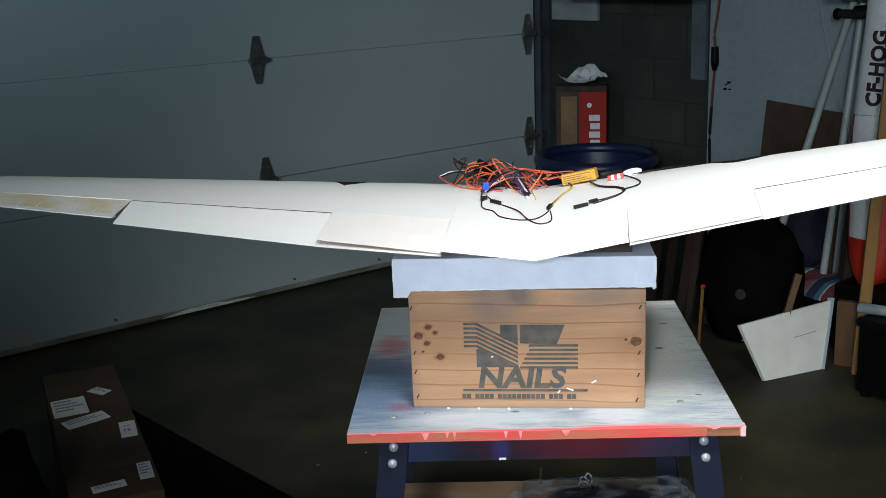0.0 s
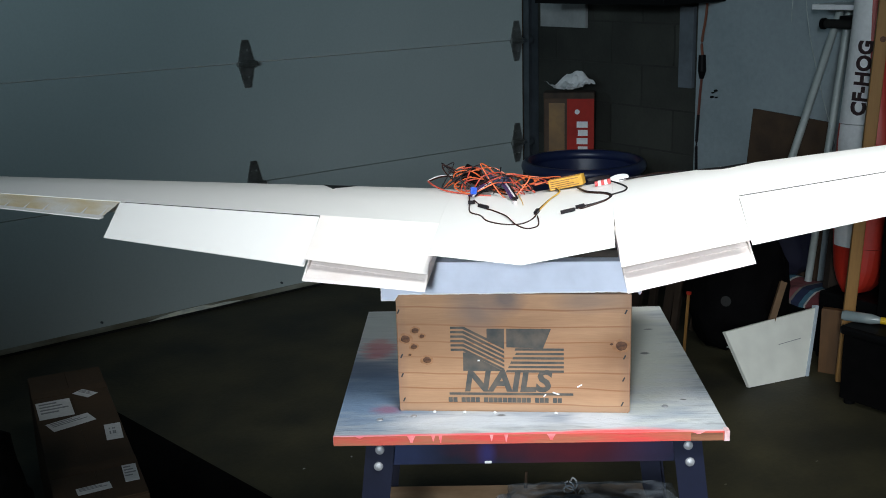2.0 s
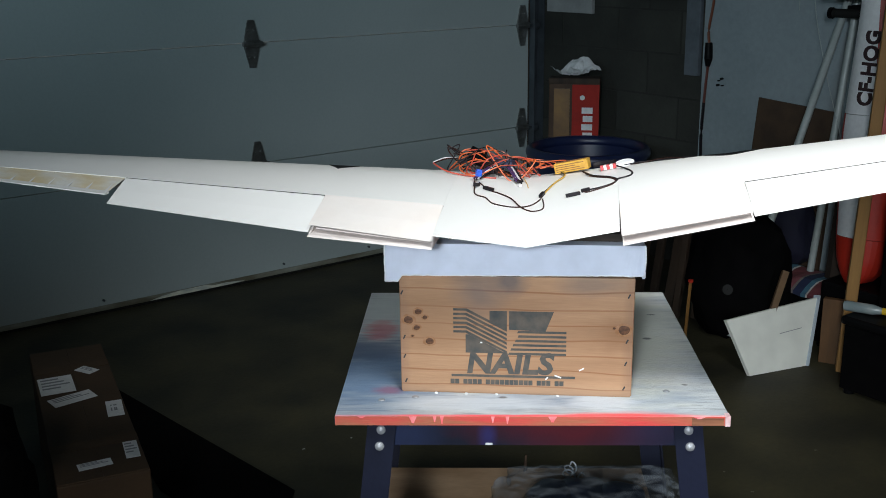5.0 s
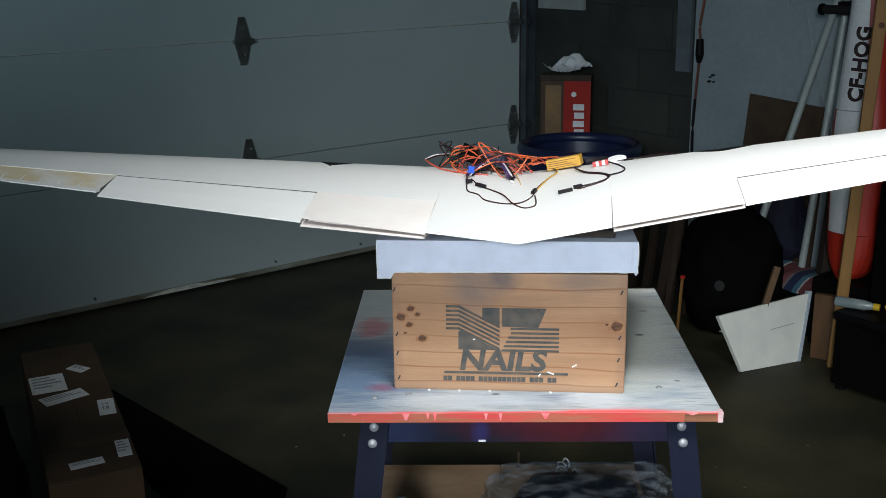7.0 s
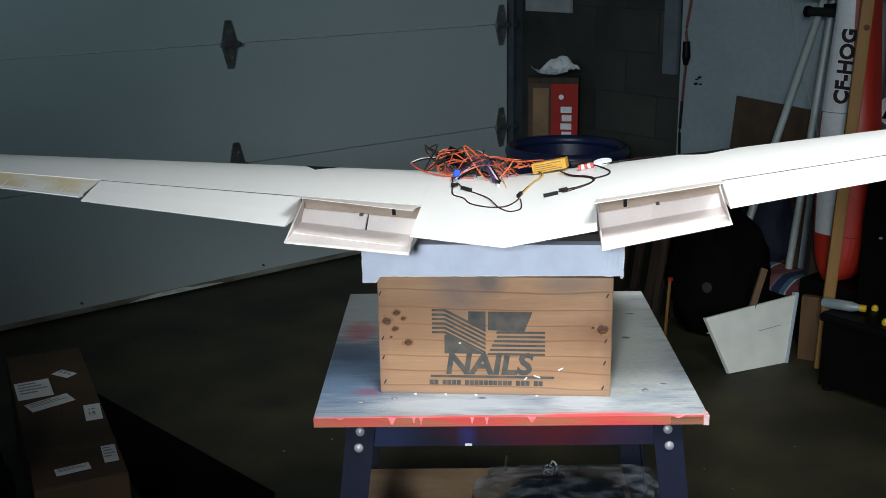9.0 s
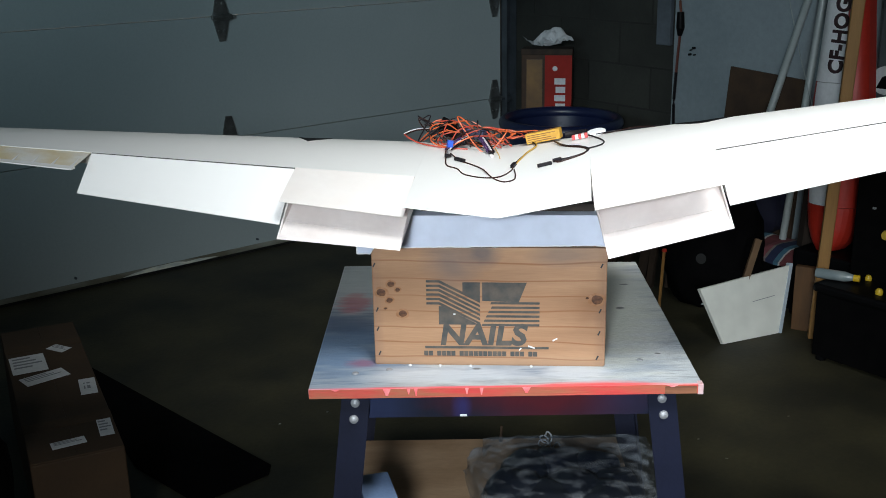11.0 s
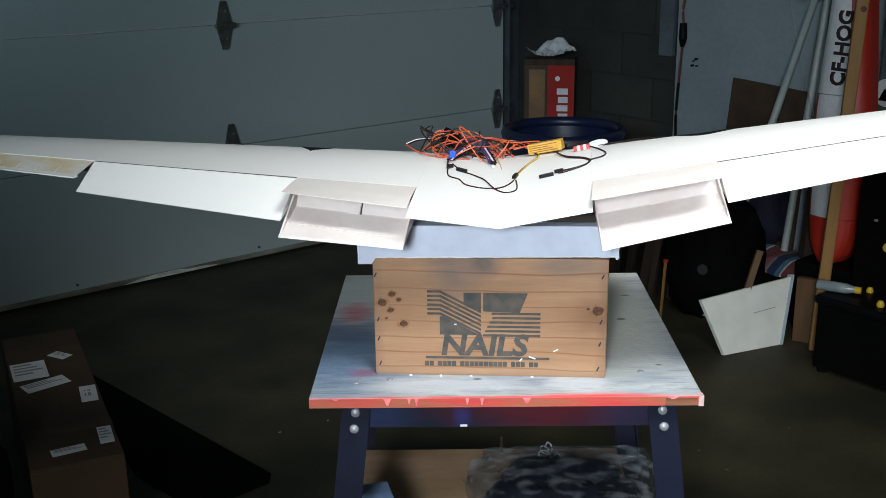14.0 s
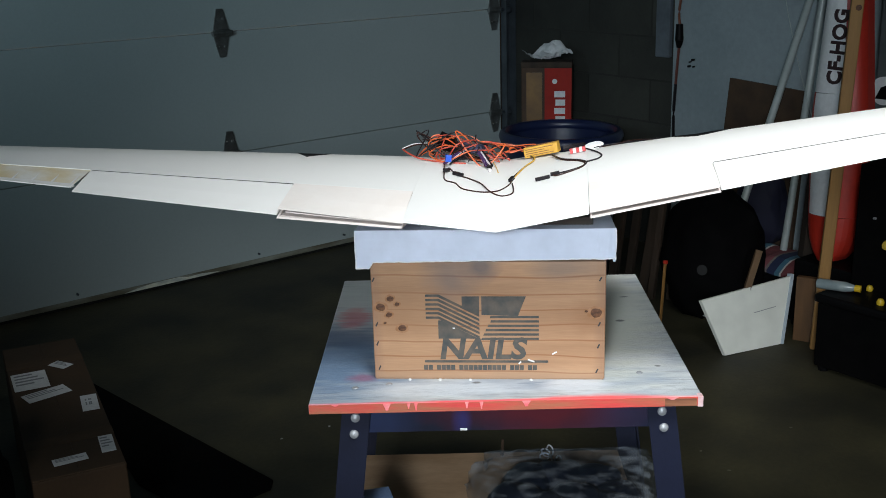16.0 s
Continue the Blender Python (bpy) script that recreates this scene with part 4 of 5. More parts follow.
lead("servo_lead", [(-0.206, 0.775, 0.016), (-0.187, 0.805, 0.024), (-0.162, 0.825, 0.026)], "white", 0.0012, harness)
lead("servo_lead", [(-0.16, 0.79, 0.02), (-0.15, 0.80, 0.04), (-0.128, 0.80, 0.044), (-0.11, 0.80, 0.03)], "orange", 0.0015, harness)
for dx, col in ((0, "purple"), (0.004, "white"), (0.008, "black"), (-0.004, "purple")):
    lead("servo_lead", [(-0.115 + dx, 0.60, 0.002), (-0.10 + dx, 0.66, 0.012), (-0.082 + dx, 0.72, 0.020), (-0.060 + dx, 0.70, 0.019), (-0.045 + dx, 0.62, 0.012), (-0.035 + dx, 0.57, 0.004)], col, 0.0017, harness)
# long loops lying on the centre section
lead("servo_lead", [(-0.115, 0.56, 0.006), (-0.112, 0.50, 0.001), (-0.105, 0.40, 0.0), (-0.085, 0.37, 0), (-0.07, 0.32, 0), (-0.04, 0.30, 0), (-0.015, 0.31, 0), (0.0, 0.34, 0), (0.012, 0.38, 0), (0.016, 0.44, 0.001), (0.035, 0.56, 0.001), (0.05, 0.66, 0.002), (0.032, 0.76, 0.008), (0.025, 0.80, 0.012)], "brown", 0.0013, harness)
lead("servo_lead", [(-0.105, 0.53, 0.003), (-0.085, 0.46, 0.001), (-0.065, 0.43, 0), (-0.04, 0.37, 0.002), (-0.02, 0.30, 0.001), (0.0, 0.275, 0), (0.018, 0.28, 0), (0.02, 0.32, 0), (0.016, 0.38, 0)], "brown", 0.0013, harness)
lead("servo_lead", [(0.018, 0.43, 0.002), (0.036, 0.555, 0.002), (0.052, 0.655, 0.003), (0.035, 0.76, 0.01)], "yellow", 0.0012, harness)
lead("servo_lead", [(-0.015, 0.52, 0), (-0.02, 0.58, 0), (-0.03, 0.66, 0.004)], "yellow", 0.0009, harness)
# yellow-labelled speed controller and its black lead
lead("servo_lead", [(0.085, 0.68, 0.003), (0.105, 0.60, 0.001), (0.135, 0.55, 0.0), (0.150, 0.50, 0.0), (0.140, 0.45, 0), (0.115, 0.42, 0), (0.092, 0.405, 0.001)], "black", 0.0015, harness)
lead("servo_lead", [(0.086, 0.67, 0.003), (0.106, 0.585, 0.001), (0.137, 0.535, 0.0), (0.147, 0.49, 0.0), (0.138, 0.44, 0), (0.10, 0.39, 0), (0.090, 0.395, 0.001)], "brown", 0.0013, harness)
lead("servo_lead", [(0.150, 0.50, 0.001), (0.172, 0.53, 0), (0.178, 0.58, 0), (0.168, 0.66, 0), (0.15, 0.71, 0.004)], "black", 0.0015, harness)


def plug(u, q, h, rz, col="black", size=(0.022, 0.0075, 0.006), label=""):
    bm = box(B(), -size[0] / 2, size[0] / 2, -size[1] / 2, size[1] / 2, 0, size[2], bevel=0.0008)
    return part("plug", bm, WIRES[col], harness, label, at=on_skin(u, q, h, rz))


plug(0.072, 0.375, 0, 8, size=(0.026, 0.008, 0.006), label="black servo plug")
plug(0.094, 0.405, 0, 12, size=(0.016, 0.007, 0.006))
plug(0.014, 0.42, 0, 76, size=(0.020, 0.007, 0.006))
plug(-0.085, 0.46, 0.001, -32, size=(0.022, 0.007, 0.006))
plug(-0.108, 0.50, 0.001, 80, size=(0.020, 0.008, 0.007))
plug(-0.036, 0.58, 0.002, -62, size=(0.024, 0.007, 0.006))
plug(-0.031, 0.53, 0.001, -62, "white", (0.008, 0.006, 0.005), "white plug end")
plug(-0.108, 0.56, 0.012, 20, "blue", (0.011, 0.010, 0.013), "blue plug body")
for u, q, h, rz in ((-0.10, 0.70, 0.016, 40), (-0.055, 0.78, 0.024, -20), (-0.085, 0.66, 0.008, 70), (-0.15, 0.76, 0.018, 15)):
    plug(u, q, h, rz, size=(0.020, 0.009, 0.010))
servo = thing("servo", WING @ on_skin(-0.13, 0.79, 0.022, 25) @ pose(0, 0, 0, 25, 20, 0), "small black servo lying in the leads", "servo")
part("case", box(B(), -0.017, 0.017, -0.009, 0.009, 0, 0.026, bevel=0.001), BLACK, servo)
part("flange", box(B(), -0.020, 0.020, -0.007, 0.007, 0.014, 0.0165, bevel=0.0005), BLACK, servo)
part("horn", rod(B(), (0.006, 0, 0.022), (0.006, 0, 0.028), 0.004), WIRES["orange"], servo)
rx = thing("receiver", WING @ on_skin(-0.072, 0.73, 0.016, -12), "dark receiver box under the servo leads", "radio receiver")
part("case", box(B(), -0.022, 0.022, -0.013, 0.013, 0, 0.016, bevel=0.0015), plain("receiver_case", (0.03, 0.035, 0.07), 0.4), rx)
part("label", box(B(), -0.016, 0.016, -0.009, 0.009, 0.016, 0.0164), plain("receiver_label", (0.10, 0.12, 0.22), 0.4), rx)
esc = thing("speed_controller", WING @ on_skin(0.066, 0.745, 0.004, -10), "gold-labelled speed controller in clear sleeve", "speed controller")
part("body", box(B(), -0.034, 0.034, -0.013, 0.013, 0, 0.020, bevel=0.001), LABELGOLD, esc)
bm = B()
for i in range(5):
    box(bm, -0.030, 0.026 - 0.006 * (i % 3), 0.0085 - i * 0.0042, 0.010 - i * 0.0042, 0.0201, 0.0204)
for i in range(4):
    box(bm, -0.030, 0.026 - 0.009 * (i % 3), -0.0134, -0.0131, 0.0030 + i * 0.004, 0.0045 + i * 0.004)
part("print_bars", bm, mat("brown_print", (0.22, 0.09, 0.02), rough=0.5), esc, "brown printed lines")
batt = thing("battery_connector", WING @ on_skin(0.135, 0.70, 0.001, -4), "red and white striped connector", "connector")
for i in range(5):
    part("stripe", box(B(), -0.015 + i * 0.006, -0.0092 + i * 0.006, -0.006, 0.006, 0, 0.009, bevel=0.0006), WHITEPAINT if i % 2 else plain("stripe_red", (0.55, 0.06, 0.06)), batt)
mouse = thing("foam_disc", WING @ on_skin(0.165, 0.80, 0.004, 10) @ pose(0, 0, 0, 18), "white oval adhesive disc", "disc")
part("disc", lathe(B(), [(0.0001, 0.005), (0.016, 0.0045), (0.0185, 0.0025), (0.0185, 0), (0.0001, 0)], 24), WHITEPAINT, mouse, at=Matrix.Diagonal((1.05, 0.62, 1, 1)))
sleeve = thing("black_sleeve", WING, "black heat-shrink sleeve lying along the leading edge", "sleeve")
lead("sleeve", [(0.105, 0.80, 0.002), (0.125, 0.815, 0.003), (0.148, 0.815, 0.003)], "black", 0.0055, sleeve)
cord = thing("antenna_lead", WING, "thin black lead along the leading edge", "wire")
lead("wire", [(0.165, 0.76, 0.002), (0.19, 0.80, 0.002), (0.215, 0.82, 0.0015), (0.25, 0.83, 0.001), (0.29, 0.82, 0.001)], "black", 0.0010, cord)
lead("wire", [(0.175, 0.74, 0.002), (0.20, 0.79, 0.001), (0.23, 0.81, 0.004), (0.26, 0.81, 0.003), (0.275, 0.80, 0)], "brown", 0.0006, cord)

# ---------------------------------------------------------------- on the stand's shelf
FOAMWRAP = mat("glossy_black_wrap", (0.006, 0.010, 0.020), rough=0.3, scale=10, fine=25, bump=0.25)
bag = thing("plastic_bag", BENCH @ pose(0.478, 0.30, 0.3455), "clear plastic bag of black foam pieces on the shelf", "plastic bag")
bm = B()
bmesh.ops.create_icosphere(bm, subdivisions=4, radius=1)
for v in bm.verts:
    p = v.co.copy()
    k = 1 + 0.16 * noise.noise(p * 2.1) + 0.09 * noise.noise(p * 5.5)
    p = Vector([math.copysign(abs(c) ** 0.5, c) for c in p])
    v.co = Vector((p.x * 0.195 * k - 0.012, p.y * 0.15 * k, max(0.001, 0.052 + p.z * 0.050 * k)))
film = part("film", bm, CLEARBAG, bag, "creased clear plastic", shade=True)
for x, y, r in ((-0.115, -0.03, 0.064), (-0.055, -0.07, 0.058), (0.0, -0.04, 0.062), (0.055, -0.07, 0.056), (0.080, -0.01, 0.052), (-0.02, 0.06, 0.060), (-0.09, 0.05, 0.058), (0.05, 0.05, 0.058)):
    bm = B()
    bmesh.ops.create_icosphere(bm, subdivisions=4, radius=1)
    for v in bm.verts:
        k = 1 + 0.22 * noise.noise(v.co * 1.5 + Vector((x * 30, y * 30, 0))) + 0.05 * abs(noise.noise(v.co * 4.0 + Vector((x * 50, 0, 0))))
        v.co = Vector((x + v.co.x * r * k, y + v.co.y * r * k, max(0.004, 0.048 + v.co.z * r * 0.74 * k)))
    part("foam_piece", bm, FOAMWRAP, bag, shade=True)
tub = thing("blue_box", BENCH @ pose(0.095, 0.16, 0.345, 0, 0, 14), "blue cardboard box on the shelf", "box")
part("body", box(B(), -0.03, 0.03, -0.06, 0.06, 0, 0.125, bevel=0.002), plain("mid_blue_card", (0.10, 0.17, 0.34), 0.6), tub)
part("lid", box(B(), -0.031, 0.031, -0.061, 0.061, 0.105, 0.1265, bevel=0.002), plain("pale_blue_card", (0.17, 0.25, 0.42), 0.6), tub)
for i, (x, y) in enumerate(((0.44, 0.55), (0.46, 0.53), (0.45, 0.575))):
    sh = thing("wood_shaving", BENCH @ pose(x, y, 0.3455, 0, 0, i * 70), "curled pale wood shaving", "wood shaving", "shavings")
    part("curl", tube(B(), [(0.012 * math.cos(k * 1.1), 0.004 * k - 0.012, 0.012 + 0.012 * math.sin(k * 1.1)) for k in range(8)], 0.0018, 5, 3), PAPER, sh)
hook = thing("wood_peg", BENCH @ pose(0.345, 0.585, 0.345), "small upright wooden peg", "peg")
part("peg", rod(B(), (0, 0, 0), (0.002, 0, 0.04), 0.004, 0.003), PLYBROWN, hook)

# ---------------------------------------------------------------- carton on the floor
CART = ROOM @ pose(0.80, 2.28, 0, 0, 0, -12.5)


def carton():
    t = thing("cardboard_carton", CART, "large brown cardboard carton with white shipping labels", "carton")
    w, d, h = 0.215, 0.93, 0.30
    part("body", box(B(), -w, 0, 0, d, 0, h - 0.004, bevel=0.004), CARTON, t)
    part("top_flap", box(B(), -w + 0.002, -w / 2 - 0.0002, 0.002, d - 0.002, h - 0.004, h, bevel=0.001), CARTON, t)
    part("top_flap", box(B(), -w / 2 + 0.0002, -0.002, 0.002, d - 0.002, h - 0.004, h, bevel=0.001), CARTON, t)
    for y in (0.758, 0.197):
        part("tape", box(B(), -w + 0.001, -0.001, y - 0.024, y + 0.024, h, h + 0.0006), TAPE, t, "brown packing tape")
    for x, y, lw, lh, rz, ink in LABELS:
        lab = part("shipping_label", box(B(), -lw / 2, lw / 2, -lh / 2, lh / 2, 0, 0.0008), PAPER, t, "white paper label", at=pose(x, y, h + 0.0012, 0, 0, rz))
        bm = B()
        if ink == 2:
            for i in range(5):
                for j in range(5):
                    if (i * 3 + j * 5 + i * j) % 3:
                        box(bm, -0.25 * lw + i * 0.1 * lw, -0.16 * lw + i * 0.1 * lw, -0.25 * lh + j * 0.1 * lh, -0.16 * lh + j * 0.1 * lh, 0.0008, 0.0012)
        else:
            for i in range(3 + ink):
                box(bm, -0.42 * lw, (0.1 + 0.3 * ((i * 7) % 3) / 2) * lw, (0.32 - 0.17 * i) * lh, (0.39 - 0.17 * i) * lh, 0.0008, 0.0012)
        part("printing", bm, FAINTPRINT, lab)
    return t


LABELS = ((-0.160, 0.630, 0.094, 0.132, 1, 1), (-0.128, 0.512, 0.12, 0.062, 17, 0), (-0.068, 0.713, 0.064, 0.039, -53, 0), (-0.030, 0.394, 0.043, 0.107, -3, 2), (-0.027, 0.120, 0.034, 0.096, -2, 1), (-0.120, 0.073, 0.080, 0.037, 4, 0))
carton()
for i, (a, b) in enumerate(((1.429, 2.681), (1.588, 2.656), (1.155, 2.769), (2.301, 1.657), (2.665, 1.703), (2.335, 1.785))):
    chip = thing("paint_chip", room(a, b, 0, 40 * i), "small pale paint chip on the concrete floor", "paint chip", "chips on the floor")
    part("chip", prism(B(), [(-0.004, -0.002), (0.005, -0.003), (0.006, 0.002), (0.001, 0.004), (-0.005, 0.002)], -0.002, 0.0, m=pose(0, 0, 0, 90)), PAPER if i < 3 else mat("dusty_chip", (0.25, 0.24, 0.2), rough=0.8), chip)
# flat black sheet drawn in the shape of the shadow beside the carton
floor_shade = thing("floor_mat", ROOM, "thin black sheet standing in for the shade on the floor beside the carton", "mat")
part("sheet", prism(B(), [(1.134, 3.52), (1.275, 2.46), (1.245, 2.42), (1.02, 2.40), (0.972, 2.70), (1.04, 3.24)], -0.005, -0.0005, m=Matrix(((1, 0, 0, 0), (0, 0, 1, 0), (0, -1, 0, 0), (0, 0, 0, 1)))), CLOTHBLACK, floor_shade)
sack = thing("black_bag", CART @ pose(-0.385, -0.03, 0), "black cloth bag slumped against the carton", "bag")
bm = B()
bmesh.ops.create_icosphere(bm, subdivisions=4, radius=1)
for v in bm.verts:
    k = 1 + 0.3 * noise.noise(v.co * 1.7) + 0.08 * noise.noise(v.co * 5)
    v.co = Vector((v.co.x * 0.145 * k, v.co.y * 0.26 * k, max(0, 0.25 + v.co.z * 0.28 * k)))
part("body", bm, CLOTHBLACK, sack, shade=True)

# ---------------------------------------------------------------- along the side wall
tall = thing("tall_carton", room(3.60, 3.61, 0, 42), "tall brown and orange carton with a red printed face", "carton")
part("body", box(B(), 0, 0.10, 0, 0.240, 0, 0.885, bevel=0.004), mat("orange_brown_card", (0.06, 0.028, 0.010), (0.035, 0.017, 0.008), rough=0.7, scale=9), tall)
part("flap", box(B(), -0.004, 0.104, -0.002, 0.242, 0.862, 0.890, bevel=0.003), DARKWOOD, tall, "dark worn carton rim")
part("face", box(B(), -0.003, -0.001, 0.0, 0.128, 0.35, 0.860), mat("red_card", (0.36, 0.016, 0.008), (0.28, 0.012, 0.007), rough=0.8, scale=8), tall, "red printed face")
part("face", box(B(), -0.003, -0.001, 0.14, 0.215, 0.35, 0.84), mat("yellow_card", (0.20, 0.095, 0.01), (0.12, 0.055, 0.008), rough=0.5, scale=8), tall, "yellow printed face")
bm = B()
for i in range(5):
    z = 0.752 - i * 0.040
    box(bm, -0.0045, -0.0032, 0.030, 0.082 - 0.006 * (i % 2), z - 0.029, z)
part("mark_bars", bm, PAPER, tall, "white printed marks")
part("mark_dot", rod(B(), (-0.0045, 0.080, 0.798), (-0.0032, 0.080, 0.798), 0.012, n=18), PAPER, tall)
rag = thing("crumpled_paper", room(3.58, 3.755, 0.891), "crumpled grey-white paper on the carton", "paper")
bm = B()
bmesh.ops.create_grid(bm, x_segments=22, y_segments=22, size=0.085)
for v in bm.verts:
    p = v.co * 12
    v.co = Vector((v.co.x, v.co.y * 1.05, 0.012 + 0.075 * max(0, 0.25 + noise.noise(p * 0.7)) + 0.035 * abs(noise.noise(p * 1.9))))
part("sheet", bm, PAPER, rag)


def tub_bin():
    t = thing("blue_bin", room(3.20, 3.27, 0), "dark blue round plastic bin, open on top", "bin")
    part("wall", lathe(B(), [(0.20, 0.0), (0.215, 0.02), (0.245, 0.62), (0.245, 0.645), (0.232, 0.645), (0.228, 0.62), (0.2, 0.03), (0.001, 0.03)], 48), BLUETUB, t, shade=True)
    rim = B()
    n, m2 = 56, 10
    rings = []
    for i in range(n):
        a = 2 * math.pi * i / n
        rings.append([rim.verts.new(((0.247 + 0.022 * math.cos(b)) * math.cos(a), (0.247 + 0.022 * math.cos(b)) * math.sin(a), 0.640 + 0.026 * math.sin(b))) for b in (2 * math.pi * k / m2 for k in range(m2))])
    for i in range(n):
        for k in range(m2):
            rim.faces.new((rings[i][k], rings[(i + 1) % n][k], rings[(i + 1) % n][(k + 1) % m2], rings[i][(k + 1) % m2]))
    part("rim", rim, BLUETUB, t, shade=True)
    part("base", lathe(B(), [(0.001, 0.0), (0.20, 0.0)], 48), BLUETUB, t)
    return t


tub_bin()
board = thing("white_board", room(3.846, 3.925, 1.165), "grey-white board fixed to the block wall", "board")
part("board", box(B(), 0, 0.02, 0, 0.335, 0, 0.45, bevel=0.002), mat("grey_primer", (0.30, 0.31, 0.31), (0.22, 0.23, 0.23), rough=0.7), board)
shelf = thing("wall_shelf", room(3.45, 3.06, 1.305), "black painted wall shelf", "shelf")
part("plank", box(B(), 0, 0.41, 0, 0.80, 0, 0.028, bevel=0.003), BLACK, shelf)
for y in (0.06, 0.70):
    part("bracket", prism(B(), [(0.40, 0), (0.12, 0), (0.40, -0.006)], -y - 0.02, -y, m=pose(0, 0, 0, 0, 0, 0) @ Matrix.Scale(-1, 4, (0, 1, 0))), TRACK, shelf)
jar = thing("glass_jar", room(3.52, 3.14, 1.333), "small pale jar on the shelf", "jar")
part("jar", lathe(B(), [(0.001, 0), (0.04, 0), (0.043, 0.01), (0.043, 0.09), (0.03, 0.10), (0.001, 0.10)], 24), MELAMINE, jar, shade=True)
part("lid", lathe(B(), [(0.033, 0.098), (0.033, 0.118), (0.001, 0.118)], 24), TRACK, jar)
crate2 = thing("dark_box", room(3.50, 3.26, 1.333), "black storage box on the shelf", "box")
part("body", box(B(), 0, 0.32, 0, 0.55, 0, 0.30, bevel=0.01), BLACK, crate2)
patch = thing("grey_duct", room(3.835, 3.225, 0.72), "pale grey vertical metal strip on the block wall", "metal strip")
part("strip", box(B(), 0, 0.025, 0, 0.080, 0.195, 0.56, bevel=0.003), mat("grey_strip", (0.11, 0.13, 0.15), (0.07, 0.085, 0.10), rough=0.7, scale=9), patch)

cable = thing("hanging_cable", ROOM, "black cable hanging with an orange extension cord and plug", "cable")
part("cord", tube(B(), [(3.835, 3.150, 1.9), (3.835, 3.148, 1.4), (3.835, 3.153, 1.25), (3.835, 3.172, 1.13), (3.835, 3.166, 1.065)], 0.006, 8), plain("faded_orange", (0.16, 0.045, 0.02), 0.5), cable, "orange cord", shade=True)
part("plug", rod(rod(B(), (3.833, 3.166, 1.07), (3.833, 3.164, 1.0), 0.016, 0.019, 12), (3.833, 3.164, 1.0), (3.833, 3.166, 0.965), 0.019, 0.010, 12), BLACK, cable, "black plug", shade=True)
part("cord", tube(B(), [(3.835, 3.166, 0.97), (3.835, 3.174, 0.87), (3.835, 3.178, 0.80)], 0.006, 8), plain("faded_red", (0.12, 0.03, 0.02), 0.5), cable, shade=True)
part("cord", tube(B(), [(3.835, 3.178, 0.80), (3.835, 3.184, 0.65), (3.835, 3.178, 0.45), (3.835, 3.19, 0.2), (3.835, 3.2, 0.02)], 0.007, 8), WIRES["black"], cable, "black cord", shade=True)
for i, (b, z) in enumerate(((3.105, 0.905), (3.09, 0.915), (3.085, 0.885), (3.11, 0.885))):
    k = thing("wall_hook", room(3.849, b, z), "small dark screw in the wall panel", "screw", "screws in the panel")
    part("screw", rod(B(), (0, 0, 0), (-0.015, 0, 0), 0.0032 + 0.002 * (i % 2), n=10), BLACK, k)

ply = thing("particle_board", room(3.74, 2.46, 0) @ pose(0, 0, 0, 0, 5, 0), "brown particle board sheet leaning on the wall", "board")
part("sheet", prism(B(), [(-0.412, 0), (0.0, 0.0), (0.0, 0.838), (-0.392, 0.862)], 0, 0.016, m=pose(0, 0, 0, 0, 0, 90) @ Matrix.Scale(-1, 4, (1, 0, 0))), PLYBROWN, ply)


def pipe(p0, p1, r, label):
    t = thing("pvc_pipe", ROOM, label, "pipe", "white pipes by the wall")
    part("pipe", rod(B(), p0, p1, r, n=16), PVC, t, shade=True)
    part("end_cap", rod(B(), Vector(p0), Vector(p0) + (Vector(p1) - Vector(p0)).normalized() * 0.03, r * 1.12, n=16), PVC, t)


pipe((3.22, 2.475, 0.015), (3.74, 2.42, 1.30), 0.0145, "white plastic pipe leaning against the wall")
pipe((3.57, 2.40, 0.015), (3.765, 2.40, 1.30), 0.0145, "white plastic pipe standing nearly upright by the wall")
rackbar = thing("tool_rack", room(3.68, 2.27, 1.235), "black tool rack bar on the wall", "tool rack")
part("bar", rod(B(), (0, 0.175, 0), (0, -0.03, 0.0), 0.017, n=12), RUBBER, rackbar, shade=True)
part("bracket", box(B(), 0, 0.17, 0.06, 0.12, -0.012, 0.03, bevel=0.003), BLACK, rackbar)
part("knob", rod(B(), (-0.005, 0.175, 0), (-0.005, 0.188, 0.0), 0.022, n=12), BLACK, rackbar)
lath = thing("brown_lath", ROOM, "dark brown wooden lath leaning on the wall", "lath")
part("lath", rod(B(), (3.55, 2.28, 0.01), (3.76, 2.335, 1.27), 0.030, n=4), DARKWOOD, lath)
string = thing("hanging_string", ROOM, "thin pale string hanging down", "string")
part("string", tube(B(), [(3.72, 2.575, 1.6), (3.72, 2.56, 1.28), (3.66, 2.44, 1.0), (3.58, 2.30, 0.78)], 0.0018, 5), PVC, string)
string2 = thing("hanging_string", ROOM, "short pale string hanging from above", "string")
part("string", tube(B(), [(3.8, 2.68, 1.5), (3.8, 2.685, 1.3), (3.8, 2.685, 1.23)], 0.002, 5), PVC, string2)
whitebox = thing("whiteboard_offcut", room(3.62, 2.13, 1.29), "white painted panel above the rack bar", "panel")
part("panel", box(B(), 0, 0.22, 0, 0.34, 0, 0.02, m=pose(0, 0, 0, 0, 0, 0), bevel=0.002), WHITEPAINT, whitebox)


